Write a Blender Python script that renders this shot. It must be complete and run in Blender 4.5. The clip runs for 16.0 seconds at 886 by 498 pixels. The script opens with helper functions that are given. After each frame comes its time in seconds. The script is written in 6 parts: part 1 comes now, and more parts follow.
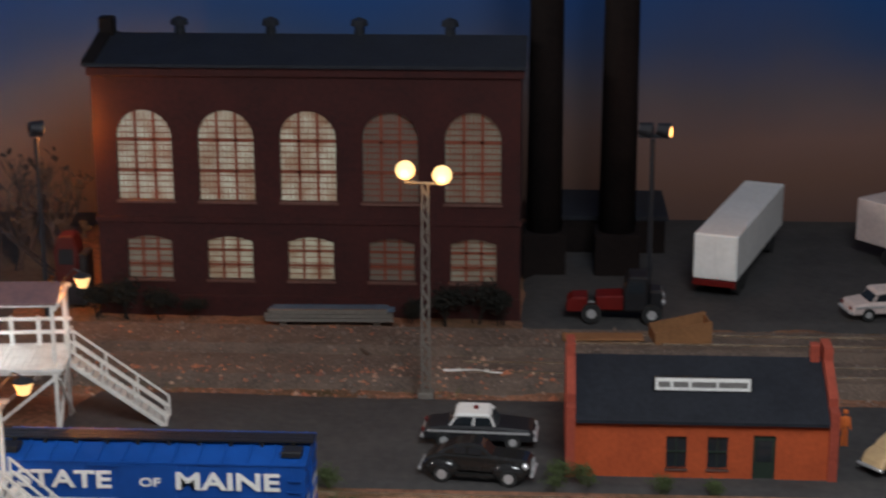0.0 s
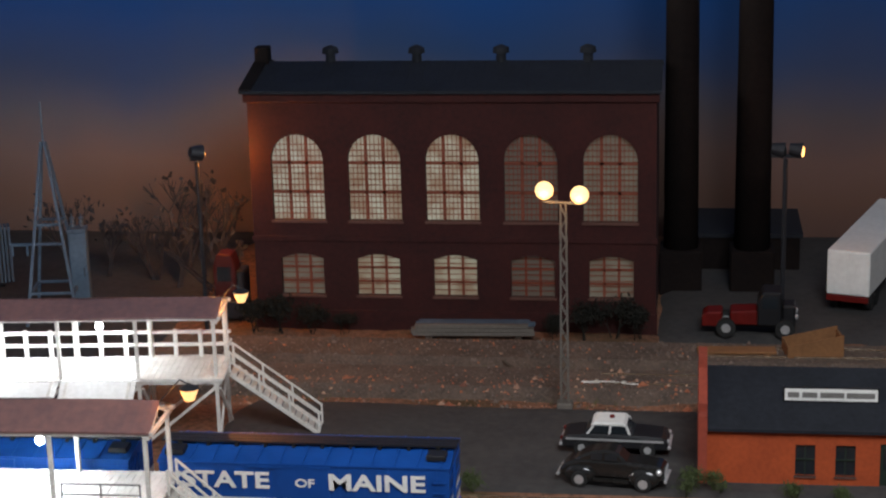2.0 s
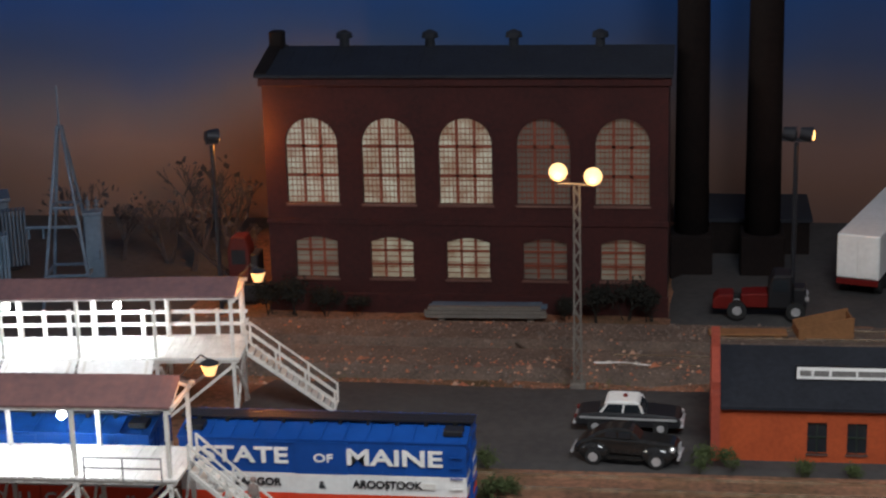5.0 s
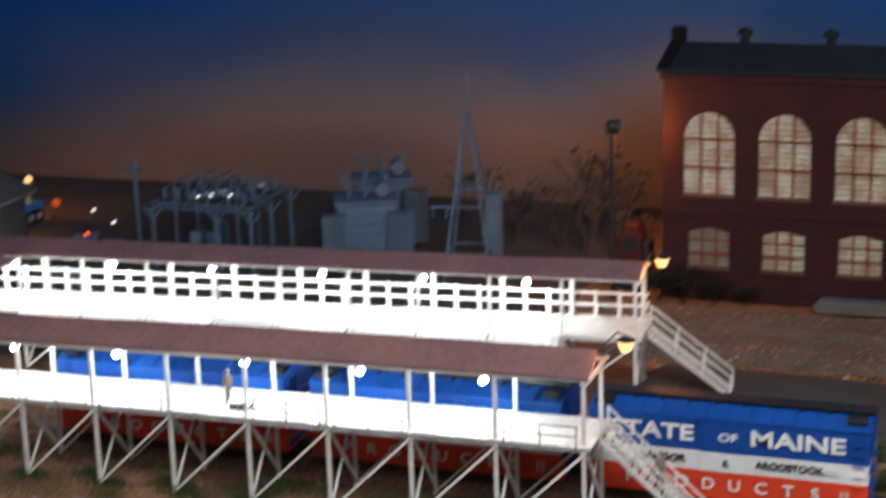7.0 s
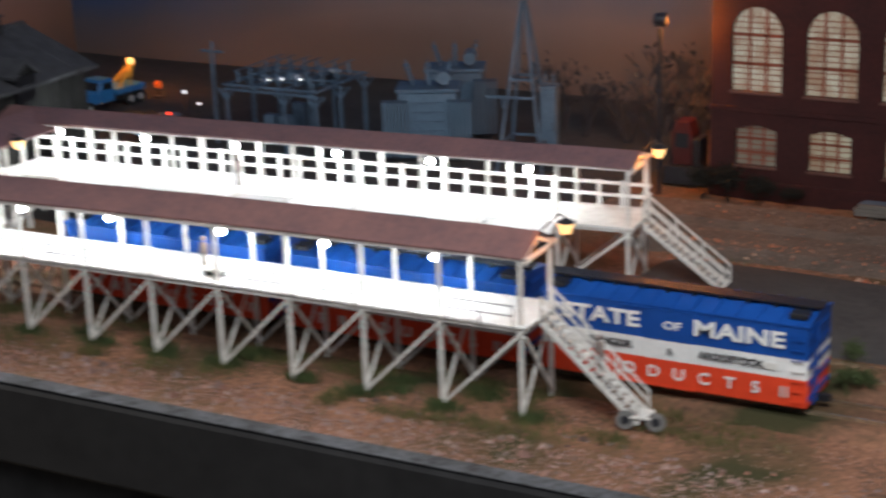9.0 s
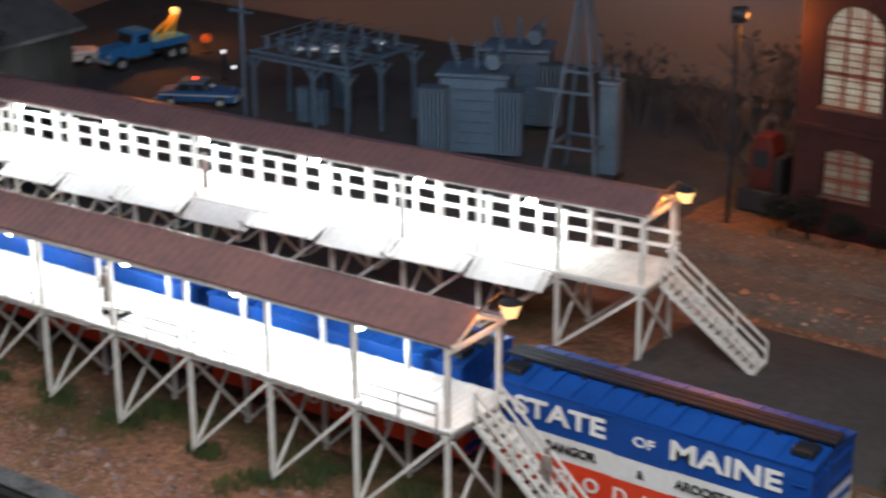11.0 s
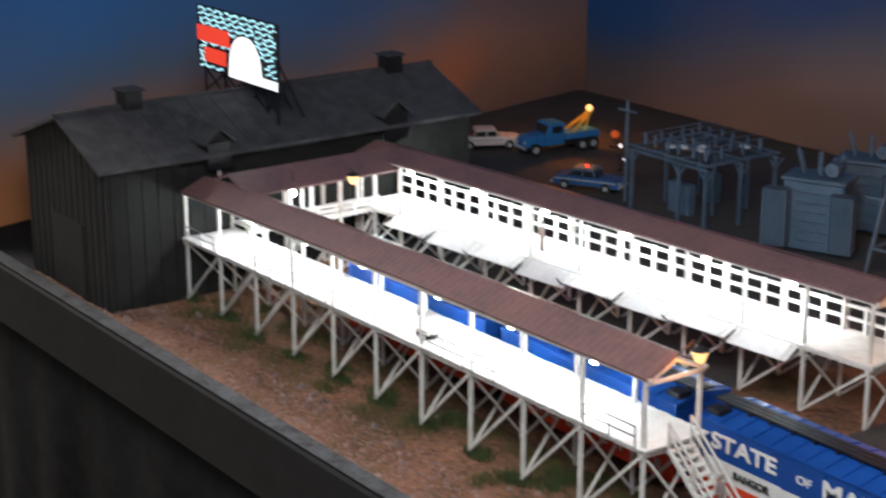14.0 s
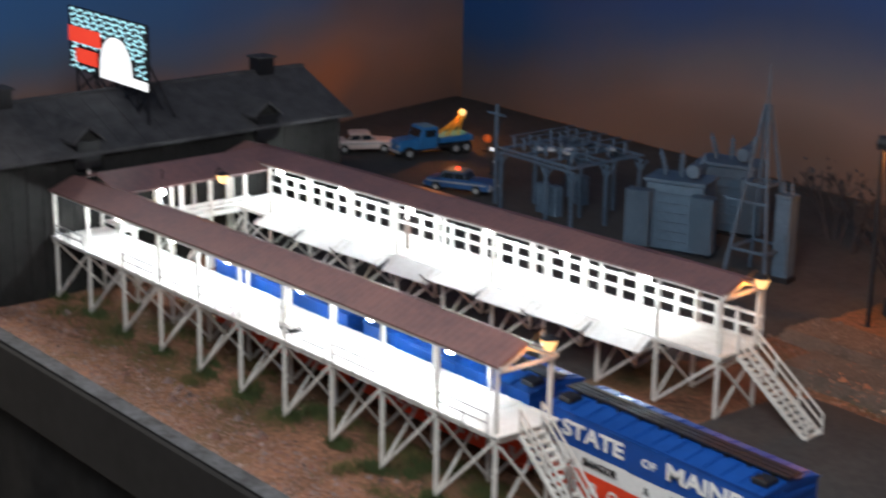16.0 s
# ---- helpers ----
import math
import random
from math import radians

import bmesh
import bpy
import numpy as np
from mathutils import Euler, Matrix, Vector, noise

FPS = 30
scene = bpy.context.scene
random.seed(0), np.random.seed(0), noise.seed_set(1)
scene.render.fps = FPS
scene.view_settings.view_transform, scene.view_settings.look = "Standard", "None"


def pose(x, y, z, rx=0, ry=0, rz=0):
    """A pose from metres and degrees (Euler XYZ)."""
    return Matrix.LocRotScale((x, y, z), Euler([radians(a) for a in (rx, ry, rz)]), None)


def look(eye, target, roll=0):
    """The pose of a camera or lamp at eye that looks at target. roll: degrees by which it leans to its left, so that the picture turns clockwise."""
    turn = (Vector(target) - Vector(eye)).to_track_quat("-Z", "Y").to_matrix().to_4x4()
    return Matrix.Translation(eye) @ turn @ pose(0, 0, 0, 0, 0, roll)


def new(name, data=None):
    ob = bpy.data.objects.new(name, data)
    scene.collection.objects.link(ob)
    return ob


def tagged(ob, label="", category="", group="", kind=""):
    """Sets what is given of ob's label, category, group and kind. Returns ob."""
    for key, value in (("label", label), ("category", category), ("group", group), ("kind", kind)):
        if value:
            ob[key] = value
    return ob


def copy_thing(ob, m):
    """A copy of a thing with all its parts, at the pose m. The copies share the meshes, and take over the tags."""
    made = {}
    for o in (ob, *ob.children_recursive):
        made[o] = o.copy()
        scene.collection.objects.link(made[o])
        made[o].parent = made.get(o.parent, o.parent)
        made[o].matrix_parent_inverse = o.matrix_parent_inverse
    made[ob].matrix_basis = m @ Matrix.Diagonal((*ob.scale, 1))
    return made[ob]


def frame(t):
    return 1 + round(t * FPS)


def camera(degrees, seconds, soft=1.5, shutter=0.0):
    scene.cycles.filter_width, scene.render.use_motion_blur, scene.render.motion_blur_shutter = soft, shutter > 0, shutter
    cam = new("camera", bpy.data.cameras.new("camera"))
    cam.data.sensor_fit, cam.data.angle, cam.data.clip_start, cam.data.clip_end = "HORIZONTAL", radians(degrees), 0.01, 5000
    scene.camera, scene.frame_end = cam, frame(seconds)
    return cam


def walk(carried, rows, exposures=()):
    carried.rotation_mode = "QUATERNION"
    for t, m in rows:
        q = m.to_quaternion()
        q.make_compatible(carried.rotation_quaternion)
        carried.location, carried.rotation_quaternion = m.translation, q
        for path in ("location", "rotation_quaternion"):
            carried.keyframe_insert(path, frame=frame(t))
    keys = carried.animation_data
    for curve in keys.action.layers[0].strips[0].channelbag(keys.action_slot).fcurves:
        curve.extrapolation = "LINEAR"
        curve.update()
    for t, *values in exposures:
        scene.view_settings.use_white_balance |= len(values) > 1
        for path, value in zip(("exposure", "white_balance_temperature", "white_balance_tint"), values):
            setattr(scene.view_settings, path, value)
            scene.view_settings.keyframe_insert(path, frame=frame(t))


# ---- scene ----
cam = camera(28.0, 16.0, soft=2.2, shutter=0.6)
PATH = [
    (0, (0.227, -0.658, 0.353), (0.12, 1.259, -0.207), -0.1),
    (0.5, (0.234, -0.666, 0.358), (0.033, 1.247, -0.192), -0.6),
    (1, (0.232, -0.681, 0.36), (-0.01, 1.226, -0.191), -0.9),
    (1.5, (0.234, -0.694, 0.362), (-0.016, 1.214, -0.183), -1.2),
    (2, (0.235, -0.704, 0.365), (-0.037, 1.204, -0.172), -1.6),
    (2.5, (0.236, -0.71, 0.368), (-0.026, 1.204, -0.151), -1.8),
    (3, (0.236, -0.714, 0.367), (-0.018, 1.201, -0.152), -1.7),
    (3.2, (0.238, -0.714, 0.369), (-0.013, 1.202, -0.148), -1.8),
    (5.5, (0.221, -0.718, 0.355), (-0.08, 1.183, -0.19), -1.2),
    (6, (0.191, -0.751, 0.352), (-0.271, 1.130, -0.158), -1.3),
    (6.5, (0.187, -0.774, 0.360), (-0.360, 1.087, -0.119), -2.1),
    (7, (0.201, -0.765, 0.366), (-0.438, 1.052, -0.169), -1.7),
    (7.5, (0.24, -0.726, 0.357), (-0.569, 0.994, -0.266), -1.7),
    (8, (0.303, -0.734, 0.357), (-0.596, 0.944, -0.257), -1.4),
    (8.5, (0.337, -0.752, 0.356), (-0.636, 0.886, -0.253), -1.8),
    (9, (0.348, -0.718, 0.347), (-0.558, 0.954, -0.272), -1.9),
    (9.2, (0.352, -0.69, 0.343), (-0.535, 0.991, -0.281), -1.0),
    (11.3, (0.349, -0.475, 0.346), (-0.84, 0.964, -0.372), 0.1),
    (11.5, (0.371, -0.473, 0.348), (-0.892, 0.903, -0.366), 0.5),
    (12, (0.443, -0.474, 0.347), (-0.934, 0.781, -0.38), 0.8),
    (12.5, (0.492, -0.482, 0.346), (-0.941, 0.696, -0.403), 1.2),
    (13, (0.526, -0.487, 0.356), (-0.953, 0.67, -0.331), 1.0),
    (13.5, (0.546, -0.499, 0.366), (-0.958, 0.659, -0.263), 0.5),
    (14, (0.554, -0.514, 0.373), (-0.995, 0.607, -0.213), -0.1),
    (14.5, (0.554, -0.523, 0.374), (-1.032, 0.553, -0.196), -0.2),
    (15, (0.554, -0.529, 0.375), (-1.039, 0.539, -0.193), 0.3),
    (15.5, (0.563, -0.523, 0.373), (-0.978, 0.626, -0.182), 0.6),
    (16, (0.583, -0.513, 0.369), (-0.898, 0.704, -0.201), 0.9),
]
walk(cam, [(t, look(e, g, r)) for t, e, g, r in PATH], exposures=[(0, 0.04), (3.2, 0.02), (6.0, 0.14), (8.0, 0.28), (11.3, 0.18), (16.0, 0.18)])

# ---- world and light ----
world = bpy.data.worlds.new("world")
scene.world = world
world.use_nodes = True
world.node_tree.nodes["Background"].inputs["Color"].default_value = (0.55, 0.62, 0.80, 1)
world.node_tree.nodes["Background"].inputs["Strength"].default_value = 0.15


def lamp(name, place, watts, colour, radius=0.004):
    data = bpy.data.lights.new(name, "POINT")
    data.energy, data.color, data.shadow_soft_size = watts, colour, radius
    ob = new(name, data)
    ob.location = place
    return ob


def panel_lamp(name, m, watts, size, colour):
    data = bpy.data.lights.new(name, "AREA")
    data.energy, data.size, data.color = watts, size, colour
    ob = new(name, data)
    ob.matrix_basis = m
    return ob


# fill panel added unseen over the aisle; room ceiling light beyond the layout's end
panel_lamp("aisle_ceiling_light", look((0.35, -0.42, 0.62), (0.06, 0.0, 0.0)), 5.2, 0.3, (0.91, 0.955, 1.0))
panel_lamp("room_ceiling_light", look((-2.5, -0.5, 1.5), (-2.5, -0.5, 0.0)), 102.0, 0.8, (1.0, 0.92, 0.82))
COOL, AMBER = (0.84, 0.95, 1.0), (1.0, 0.32, 0.045)


# ---- materials ----
def material(name, colour, colour2=None, scale=60.0, rough=0.7, metal=0.0, bump=0.15, fine=None, glow=0.0, spec=0.3):
    m = bpy.data.materials.new(name)
    m.use_nodes = True
    n, l = m.node_tree.nodes, m.node_tree.links
    b = n["Principled BSDF"]
    b.inputs["Roughness"].default_value, b.inputs["Metallic"].default_value = rough, metal
    b.inputs["Specular IOR Level"].default_value = spec
    colour2 = colour2 or tuple(c * 0.72 for c in colour)
    co = n.new("ShaderNodeTexCoord")
    big, small = n.new("ShaderNodeTexNoise"), n.new("ShaderNodeTexNoise")
    big.inputs["Scale"].default_value, small.inputs["Scale"].default_value = scale, fine or scale * 7
    big.inputs["Detail"].default_value, small.inputs["Detail"].default_value = 4, 3
    mixf = n.new("ShaderNodeMath")
    mixf.operation = "MULTIPLY_ADD"
    mixf.inputs[1].default_value = 0.5
    half = n.new("ShaderNodeMath")
    half.operation = "MULTIPLY"
    half.inputs[1].default_value = 0.5
    ramp = n.new("ShaderNodeValToRGB")
    ramp.color_ramp.elements[0].position, ramp.color_ramp.elements[1].position = 0.36, 0.64
    ramp.color_ramp.elements[0].color, ramp.color_ramp.elements[1].color = (*colour2, 1), (*colour, 1)
    l.new(co.outputs["Object"], big.inputs["Vector"])
    l.new(co.outputs["Object"], small.inputs["Vector"])
    l.new(small.outputs["Fac"], half.inputs[0])
    l.new(big.outputs["Fac"], mixf.inputs[0])
    l.new(half.outputs[0], mixf.inputs[2])
    l.new(mixf.outputs[0], ramp.inputs["Fac"])
    l.new(ramp.outputs["Color"], b.inputs["Base Color"])
    if bump:
        bp = n.new("ShaderNodeBump")
        bp.inputs["Strength"].default_value, bp.inputs["Distance"].default_value = bump, 0.001
        l.new(small.outputs["Fac"], bp.inputs["Height"])
        l.new(bp.outputs["Normal"], b.inputs["Normal"])
    if glow:
        b.inputs["Emission Color"].default_value = (*colour, 1)
        b.inputs["Emission Strength"].default_value = glow
    return m


M_WHITE = material("white_paint", (0.80, 0.79, 0.76), (0.66, 0.64, 0.60), 90, 0.6)
M_GREYWOOD = material("weathered_white_wood", (0.74, 0.72, 0.67), (0.54, 0.51, 0.46), 120, 0.8)
# grey stands in for the shaded side of the pale front rails
M_SHADEWIRE = material("shaded_grey_wire", (0.30, 0.29, 0.28), (0.20, 0.19, 0.18), 120, 0.5)
M_ROOF = material("rusty_roof", (0.225, 0.112, 0.100), (0.145, 0.080, 0.080), 35, 0.42, spec=0.55)
M_APRON = material("grey_apron", (0.80, 0.79, 0.77), (0.68, 0.67, 0.64), 60, 0.8)
M_DARKMETAL = material("dark_metal", (0.03, 0.03, 0.035), None, 80, 0.5, 0.4)
M_BLACKWALL = material("tarred_boards", (0.019, 0.018, 0.017), (0.009, 0.0085, 0.008), 22, 0.85)
M_BLACKROOF = material("tar_roof", (0.062, 0.060, 0.064), (0.030, 0.029, 0.032), 14, 0.9)
M_FASCIA = material("black_fascia", (0.018, 0.018, 0.019), (0.011, 0.011, 0.012), 12, 0.75, spec=0.12)
M_DUST = material("dusty_grey_paint", (0.088, 0.092, 0.100), (0.022, 0.022, 0.023), 42, 0.9)
M_CURTAIN = material("black_curtain", (0.022, 0.022, 0.023), (0.012, 0.012, 0.0125), 9, 0.95, spec=0.05)
M_BRICK = material("red_brick", (0.046, 0.0098, 0.0082), (0.025, 0.0066, 0.0062), 45, 0.9)
M_ORANGE = material("orange_brick", (0.43, 0.078, 0.022), (0.31, 0.054, 0.017), 60, 0.85)
M_SLATE = material("slate_roof", (0.014, 0.016, 0.022), (0.007, 0.008, 0.012), 50, 0.8)
M_STACK = material("stack_brick", (0.014, 0.010, 0.009), (0.008, 0.006, 0.006), 40, 0.95, spec=0.1)
M_ASPHALT = material("asphalt", (0.056, 0.052, 0.050), (0.036, 0.034, 0.034), 30, 0.9)


def dirt_paint():
    """Reddish earth with dark damp and olive mossy patches."""
    m = material("dirt", (0.310, 0.148, 0.090), (0.085, 0.050, 0.034), 26, 0.95, bump=0.9, fine=330, spec=0.1)
    n, l = m.node_tree.nodes, m.node_tree.links
    b = n["Principled BSDF"]
    old = b.inputs["Base Color"].links[0].from_socket
    co, no, mr = n.new("ShaderNodeTexCoord"), n.new("ShaderNodeTexNoise"), n.new("ShaderNodeMapRange")
    no.inputs["Scale"].default_value, no.inputs["Detail"].default_value = 13, 5
    mr.inputs["From Min"].default_value, mr.inputs["From Max"].default_value = 0.47, 0.66
    mx = n.new("ShaderNodeMix")
    mx.data_type = "RGBA"
    mx.inputs["B"].default_value = (0.046, 0.042, 0.020, 1)
    l.new(co.outputs["Object"], no.inputs["Vector"])
    l.new(no.outputs["Fac"], mr.inputs["Value"])
    l.new(mr.outputs[0], mx.inputs["Factor"])
    l.new(old, mx.inputs["A"])
    l.new(mx.outputs["Result"], b.inputs["Base Color"])
    return m


M_DIRT = dirt_paint()
M_EARTH = material("grey_earth", (0.150, 0.105, 0.080), (0.070, 0.052, 0.042), 50, 0.95, bump=0.9, fine=500)
M_BALLAST = material("ballast", (0.19, 0.155, 0.125), (0.085, 0.070, 0.058), 60, 0.95, bump=0.9, fine=600)
M_RAIL = material("rail_steel", (0.78, 0.62, 0.44), (0.34, 0.23, 0.15), 45, 0.20, 0.75)
M_TIE = material("tie_wood", (0.075, 0.055, 0.042), None, 90, 0.9)
M_BLUE = material("car_blue", (0.008, 0.068, 0.31), (0.006, 0.052, 0.24), 20, 0.4, bump=0.03)
M_CARWHITE = material("car_white", (0.78, 0.77, 0.74), (0.66, 0.65, 0.62), 40, 0.45, bump=0.03)
M_CARRED = material("car_red", (0.74, 0.065, 0.022), (0.62, 0.050, 0.018), 30, 0.45, bump=0.03)
M_BLACK = material("black_paint", (0.015, 0.015, 0.017), None, 60, 0.45, bump=0.05)
M_STEELBLUE = material("grey_blue_steel", (0.080, 0.120, 0.170), (0.045, 0.070, 0.105), 60, 0.55)
M_TANK = material("tank_paint", (0.082, 0.128, 0.185), (0.052, 0.085, 0.125), 50, 0.5)
M_TRUCKBLUE = material("truck_blue", (0.030, 0.165, 0.38), (0.022, 0.12, 0.30), 40, 0.35, bump=0)
M_NAVY = material("navy_paint", (0.020, 0.075, 0.200), (0.015, 0.055, 0.150), 40, 0.3, bump=0)
M_REDPAINT = material("red_paint", (0.13, 0.009, 0.007), None, 40, 0.4, bump=0)
M_CHROME = material("chrome", (0.80, 0.80, 0.80), (0.62, 0.62, 0.62), 50, 0.25, 0.6, bump=0)
M_GLOSSBLACK = material("gloss_black", (0.020, 0.019, 0.018), None, 60, 0.12, bump=0, spec=0.6)
M_TYRE = material("tyre_rubber", (0.018, 0.018, 0.018), None, 50, 0.8)
M_TAN = material("tan_paint", (0.55, 0.38, 0.20), (0.45, 0.30, 0.16), 40, 0.45, bump=0)
M_PINK = material("pale_paint", (0.62, 0.50, 0.46), None, 40, 0.5, bump=0)
M_CARD = material("brown_board", (0.26, 0.12, 0.05), None, 60, 0.9)
M_LEAF = material("leaf", (0.070, 0.095, 0.030), (0.040, 0.055, 0.020), 60, 0.8)
M_DARKLEAF = material("dark_leaf", (0.016, 0.015, 0.011), (0.008, 0.008, 0.006), 60, 0.9)
M_TWIG = material("grey_twig", (0.050, 0.046, 0.052), (0.024, 0.022, 0.026), 60, 0.9)
M_GRASS = material("dry_grass", (0.15, 0.12, 0.045), (0.06, 0.075, 0.025), 40, 0.9)
M_ROOMWALL = material("beige_room_wall", (0.62, 0.56, 0.47), (0.56, 0.50, 0.42), 2, 0.9)
M_ROOMFLOOR = material("room_floor", (0.46, 0.40, 0.32), (0.38, 0.33, 0.27), 3, 0.6)
M_BULB = material("white_bulb", (0.9, 0.97, 1.0), (0.9, 0.97, 1.0), glow=60, bump=0)
M_AMBERBULB = material("amber_bulb", (1.0, 0.60, 0.24), (1.0, 0.52, 0.18), glow=1.15, bump=0)
M_GLOBE = material("street_globe", (1.0, 0.68, 0.30), (1.0, 0.62, 0.25), glow=1.35, bump=0)
M_REDLAMP = material("red_lamp", (1.0, 0.06, 0.02), (1.0, 0.06, 0.02), glow=3, bump=0)
M_FIGURE = material("figure_paint", (0.30, 0.22, 0.18), (0.16, 0.14, 0.14), 200, 0.8)
M_SAFETY = material("orange_cloth", (0.62, 0.15, 0.03), (0.45, 0.09, 0.02), 200, 0.8)
M_GLASS = material("dark_glass", (0.02, 0.025, 0.03), None, 60, 0.08, bump=0, spec=0.6)


def window_light(name, colour, strength):
    """A lit, dirty pane with a room behind it: brighter and dimmer patches."""
    m = bpy.data.materials.new(name)
    m.use_nodes = True
    n, l = m.node_tree.nodes, m.node_tree.links
    b = n["Principled BSDF"]
    b.inputs["Base Color"].default_value = (0.12, 0.11, 0.09, 1)
    b.inputs["Roughness"].default_value = 0.35
    co, no, ra = n.new("ShaderNodeTexCoord"), n.new("ShaderNodeTexNoise"), n.new("ShaderNodeValToRGB")
    no.inputs["Scale"].default_value = 90
    no.inputs["Detail"].default_value = 3
    ra.color_ramp.elements[0].position, ra.color_ramp.elements[1].position = 0.38, 0.66
    ra.color_ramp.elements[0].color = (colour[0] * 0.52, colour[1] * 0.34, colour[2] * 0.26, 1)
    ra.color_ramp.elements[1].color = (*colour, 1)
    l.new(co.outputs["Object"], no.inputs["Vector"])
    l.new(no.outputs["Fac"], ra.inputs["Fac"])
    l.new(ra.outputs["Color"], b.inputs["Emission Color"])
    b.inputs["Emission Strength"].default_value = strength
    return m


M_LITPANE = window_light("lit_pane", (0.62, 0.60, 0.47), 0.46)
M_LOWPANE = window_light("low_lit_pane", (0.60, 0.57, 0.42), 0.34)
M_DIMPANE = window_light("dim_pane", (0.30, 0.16, 0.10), 0.05)


# ---- mesh helpers ----
def box(bm, x0, x1, y0, y1, z0, z1, m=None):
    v = [bm.verts.new((x, y, z)) for z in (z0, z1) for y in (y0, y1) for x in (x0, x1)]
    if m:
        for a in v:
            a.co = m @ a.co
    for q in ((0, 2, 3, 1), (4, 5, 7, 6), (0, 1, 5, 4), (2, 6, 7, 3), (0, 4, 6, 2), (1, 3, 7, 5)):
        bm.faces.new([v[k] for k in q])
    return v


def rod(bm, p, q, w, sides=4, w2=None):
    """A bar from p to q, w thick; sides 4 is a squared timber."""
    p, q = Vector(p), Vector(q)
    d = (q - p).normalized()
    up = Vector((0, 0, 1)) if abs(d.z) < 0.95 else Vector((0, 1, 0))
    a = d.cross(up).normalized()
    b = a.cross(d)
    turn = math.pi / 4 if sides == 4 else 0
    k = math.sqrt(2) if sides == 4 else 1
    rings = []
    for c, r in ((p, w / 2), (q, (w2 or w) / 2)):
        rings.append([bm.verts.new(c + (a * math.cos(turn + 2 * math.pi * i / sides) + b * math.sin(turn + 2 * math.pi * i / sides)) * r * k) for i in range(sides)])
    for i in range(sides):
        bm.faces.new((rings[0][i], rings[0][(i + 1) % sides], rings[1][(i + 1) % sides], rings[1][i]))
    bm.faces.new(rings[0][::-1])
    bm.faces.new(rings[1])


def ball(bm, c, r, sx=1.0, sy=1.0, sz=1.0, seg=12, rings=8):
    m = Matrix.Translation(c) @ Matrix.Diagonal((r * sx, r * sy, r * sz, 1))
    bmesh.ops.create_uvsphere(bm, u_segments=seg, v_segments=rings, radius=1, matrix=m)


def prism(bm, outline, y0, y1, m=None):
    """An outline of (x, z) drawn out from y0 to y1."""
    f = [bm.verts.new((x, y0, z)) for x, z in outline]
    b = [bm.verts.new((x, y1, z)) for x, z in outline]
    if m:
        for v in f + b:
            v.co = m @ v.co
    bm.faces.new(f)
    bm.faces.new(b[::-1])
    for i in range(len(f)):
        j = (i + 1) % len(f)
        bm.faces.new((f[j], f[i], b[i], b[j]))


def part(name, bm, mat, parent=None, label="", bevel=0.0):
    bmesh.ops.recalc_face_normals(bm, faces=bm.faces)
    if bevel:
        bmesh.ops.bevel(bm, geom=bm.edges[:], offset=bevel, segments=1, affect="EDGES", clamp_overlap=True)
    me = bpy.data.meshes.new(name)
    bm.to_mesh(me)
    bm.free()
    me.materials.append(mat)
    ob = new(name, me)
    if parent:
        ob.parent = parent
    if label:
        tagged(ob, label)
    return ob


def mesh():
    return bmesh.new()


def thing(name, m, label, category, group="", kind=""):
    ob = new(name)
    ob.empty_display_size = 0.01
    ob.matrix_basis = m
    return tagged(ob, label, category, group, kind)


def boxpart(name, dims, mat, parent, label="", bevel=0.0):
    bm = mesh()
    box(bm, *dims)
    return part(name, bm, mat, parent, label, bevel)


def rodpart(name, p, q, w, mat, parent, sides=4, label=""):
    bm = mesh()
    rod(bm, p, q, w, sides)
    return part(name, bm, mat, parent, label)


def smooth(ob):
    for f in ob.data.polygons:
        f.use_smooth = True
    return ob


def lettering(name, text, size, m, mat, parent, wide=1.0, bold=0.0, depth=0.0002):
    """Words cut as a thin solid, middle of the line at m, read from -y."""
    cu = bpy.data.curves.new(name, "FONT")
    cu.body, cu.size, cu.align_x, cu.align_y, cu.extrude, cu.offset = text, size, "CENTER", "CENTER", depth, bold
    ob = bpy.data.objects.new(name, cu)
    scene.collection.objects.link(ob)
    bpy.context.view_layer.update()
    me = bpy.data.meshes.new_from_object(ob.evaluated_get(bpy.context.evaluated_depsgraph_get()))
    bpy.data.objects.remove(ob)
    bpy.data.curves.remove(cu)
    me.transform(m @ Matrix.Rotation(math.pi / 2, 4, "X") @ Matrix.Diagonal((wide, 1, 1, 1)))
    me.materials.clear()
    me.materials.append(mat)
    out = new(name, me)
    out.parent = parent
    return out



# ---- ground and setting ----
def ground_height(x, y):
    h = 0.0016 * noise.noise((x * 22, y * 22, 0.0)) + 0.0009 * noise.noise((x * 90, y * 90, 3.0))
    return h - 0.0012 + bank(x, y)


def ease(v, a, b):
    u = min(max((v - a) / (b - a), 0.0), 1.0)
    return u * u * (3 - 2 * u)


def bank(x, y):
    """The low rise on which the rear dock stands."""
    return 0.0088 * ease(y - 0.09 * min(x, 0.1), 0.126, 0.150) * (1 - ease(y, 0.212, 0.262)) * (1 - ease(x, 0.045, 0.130))


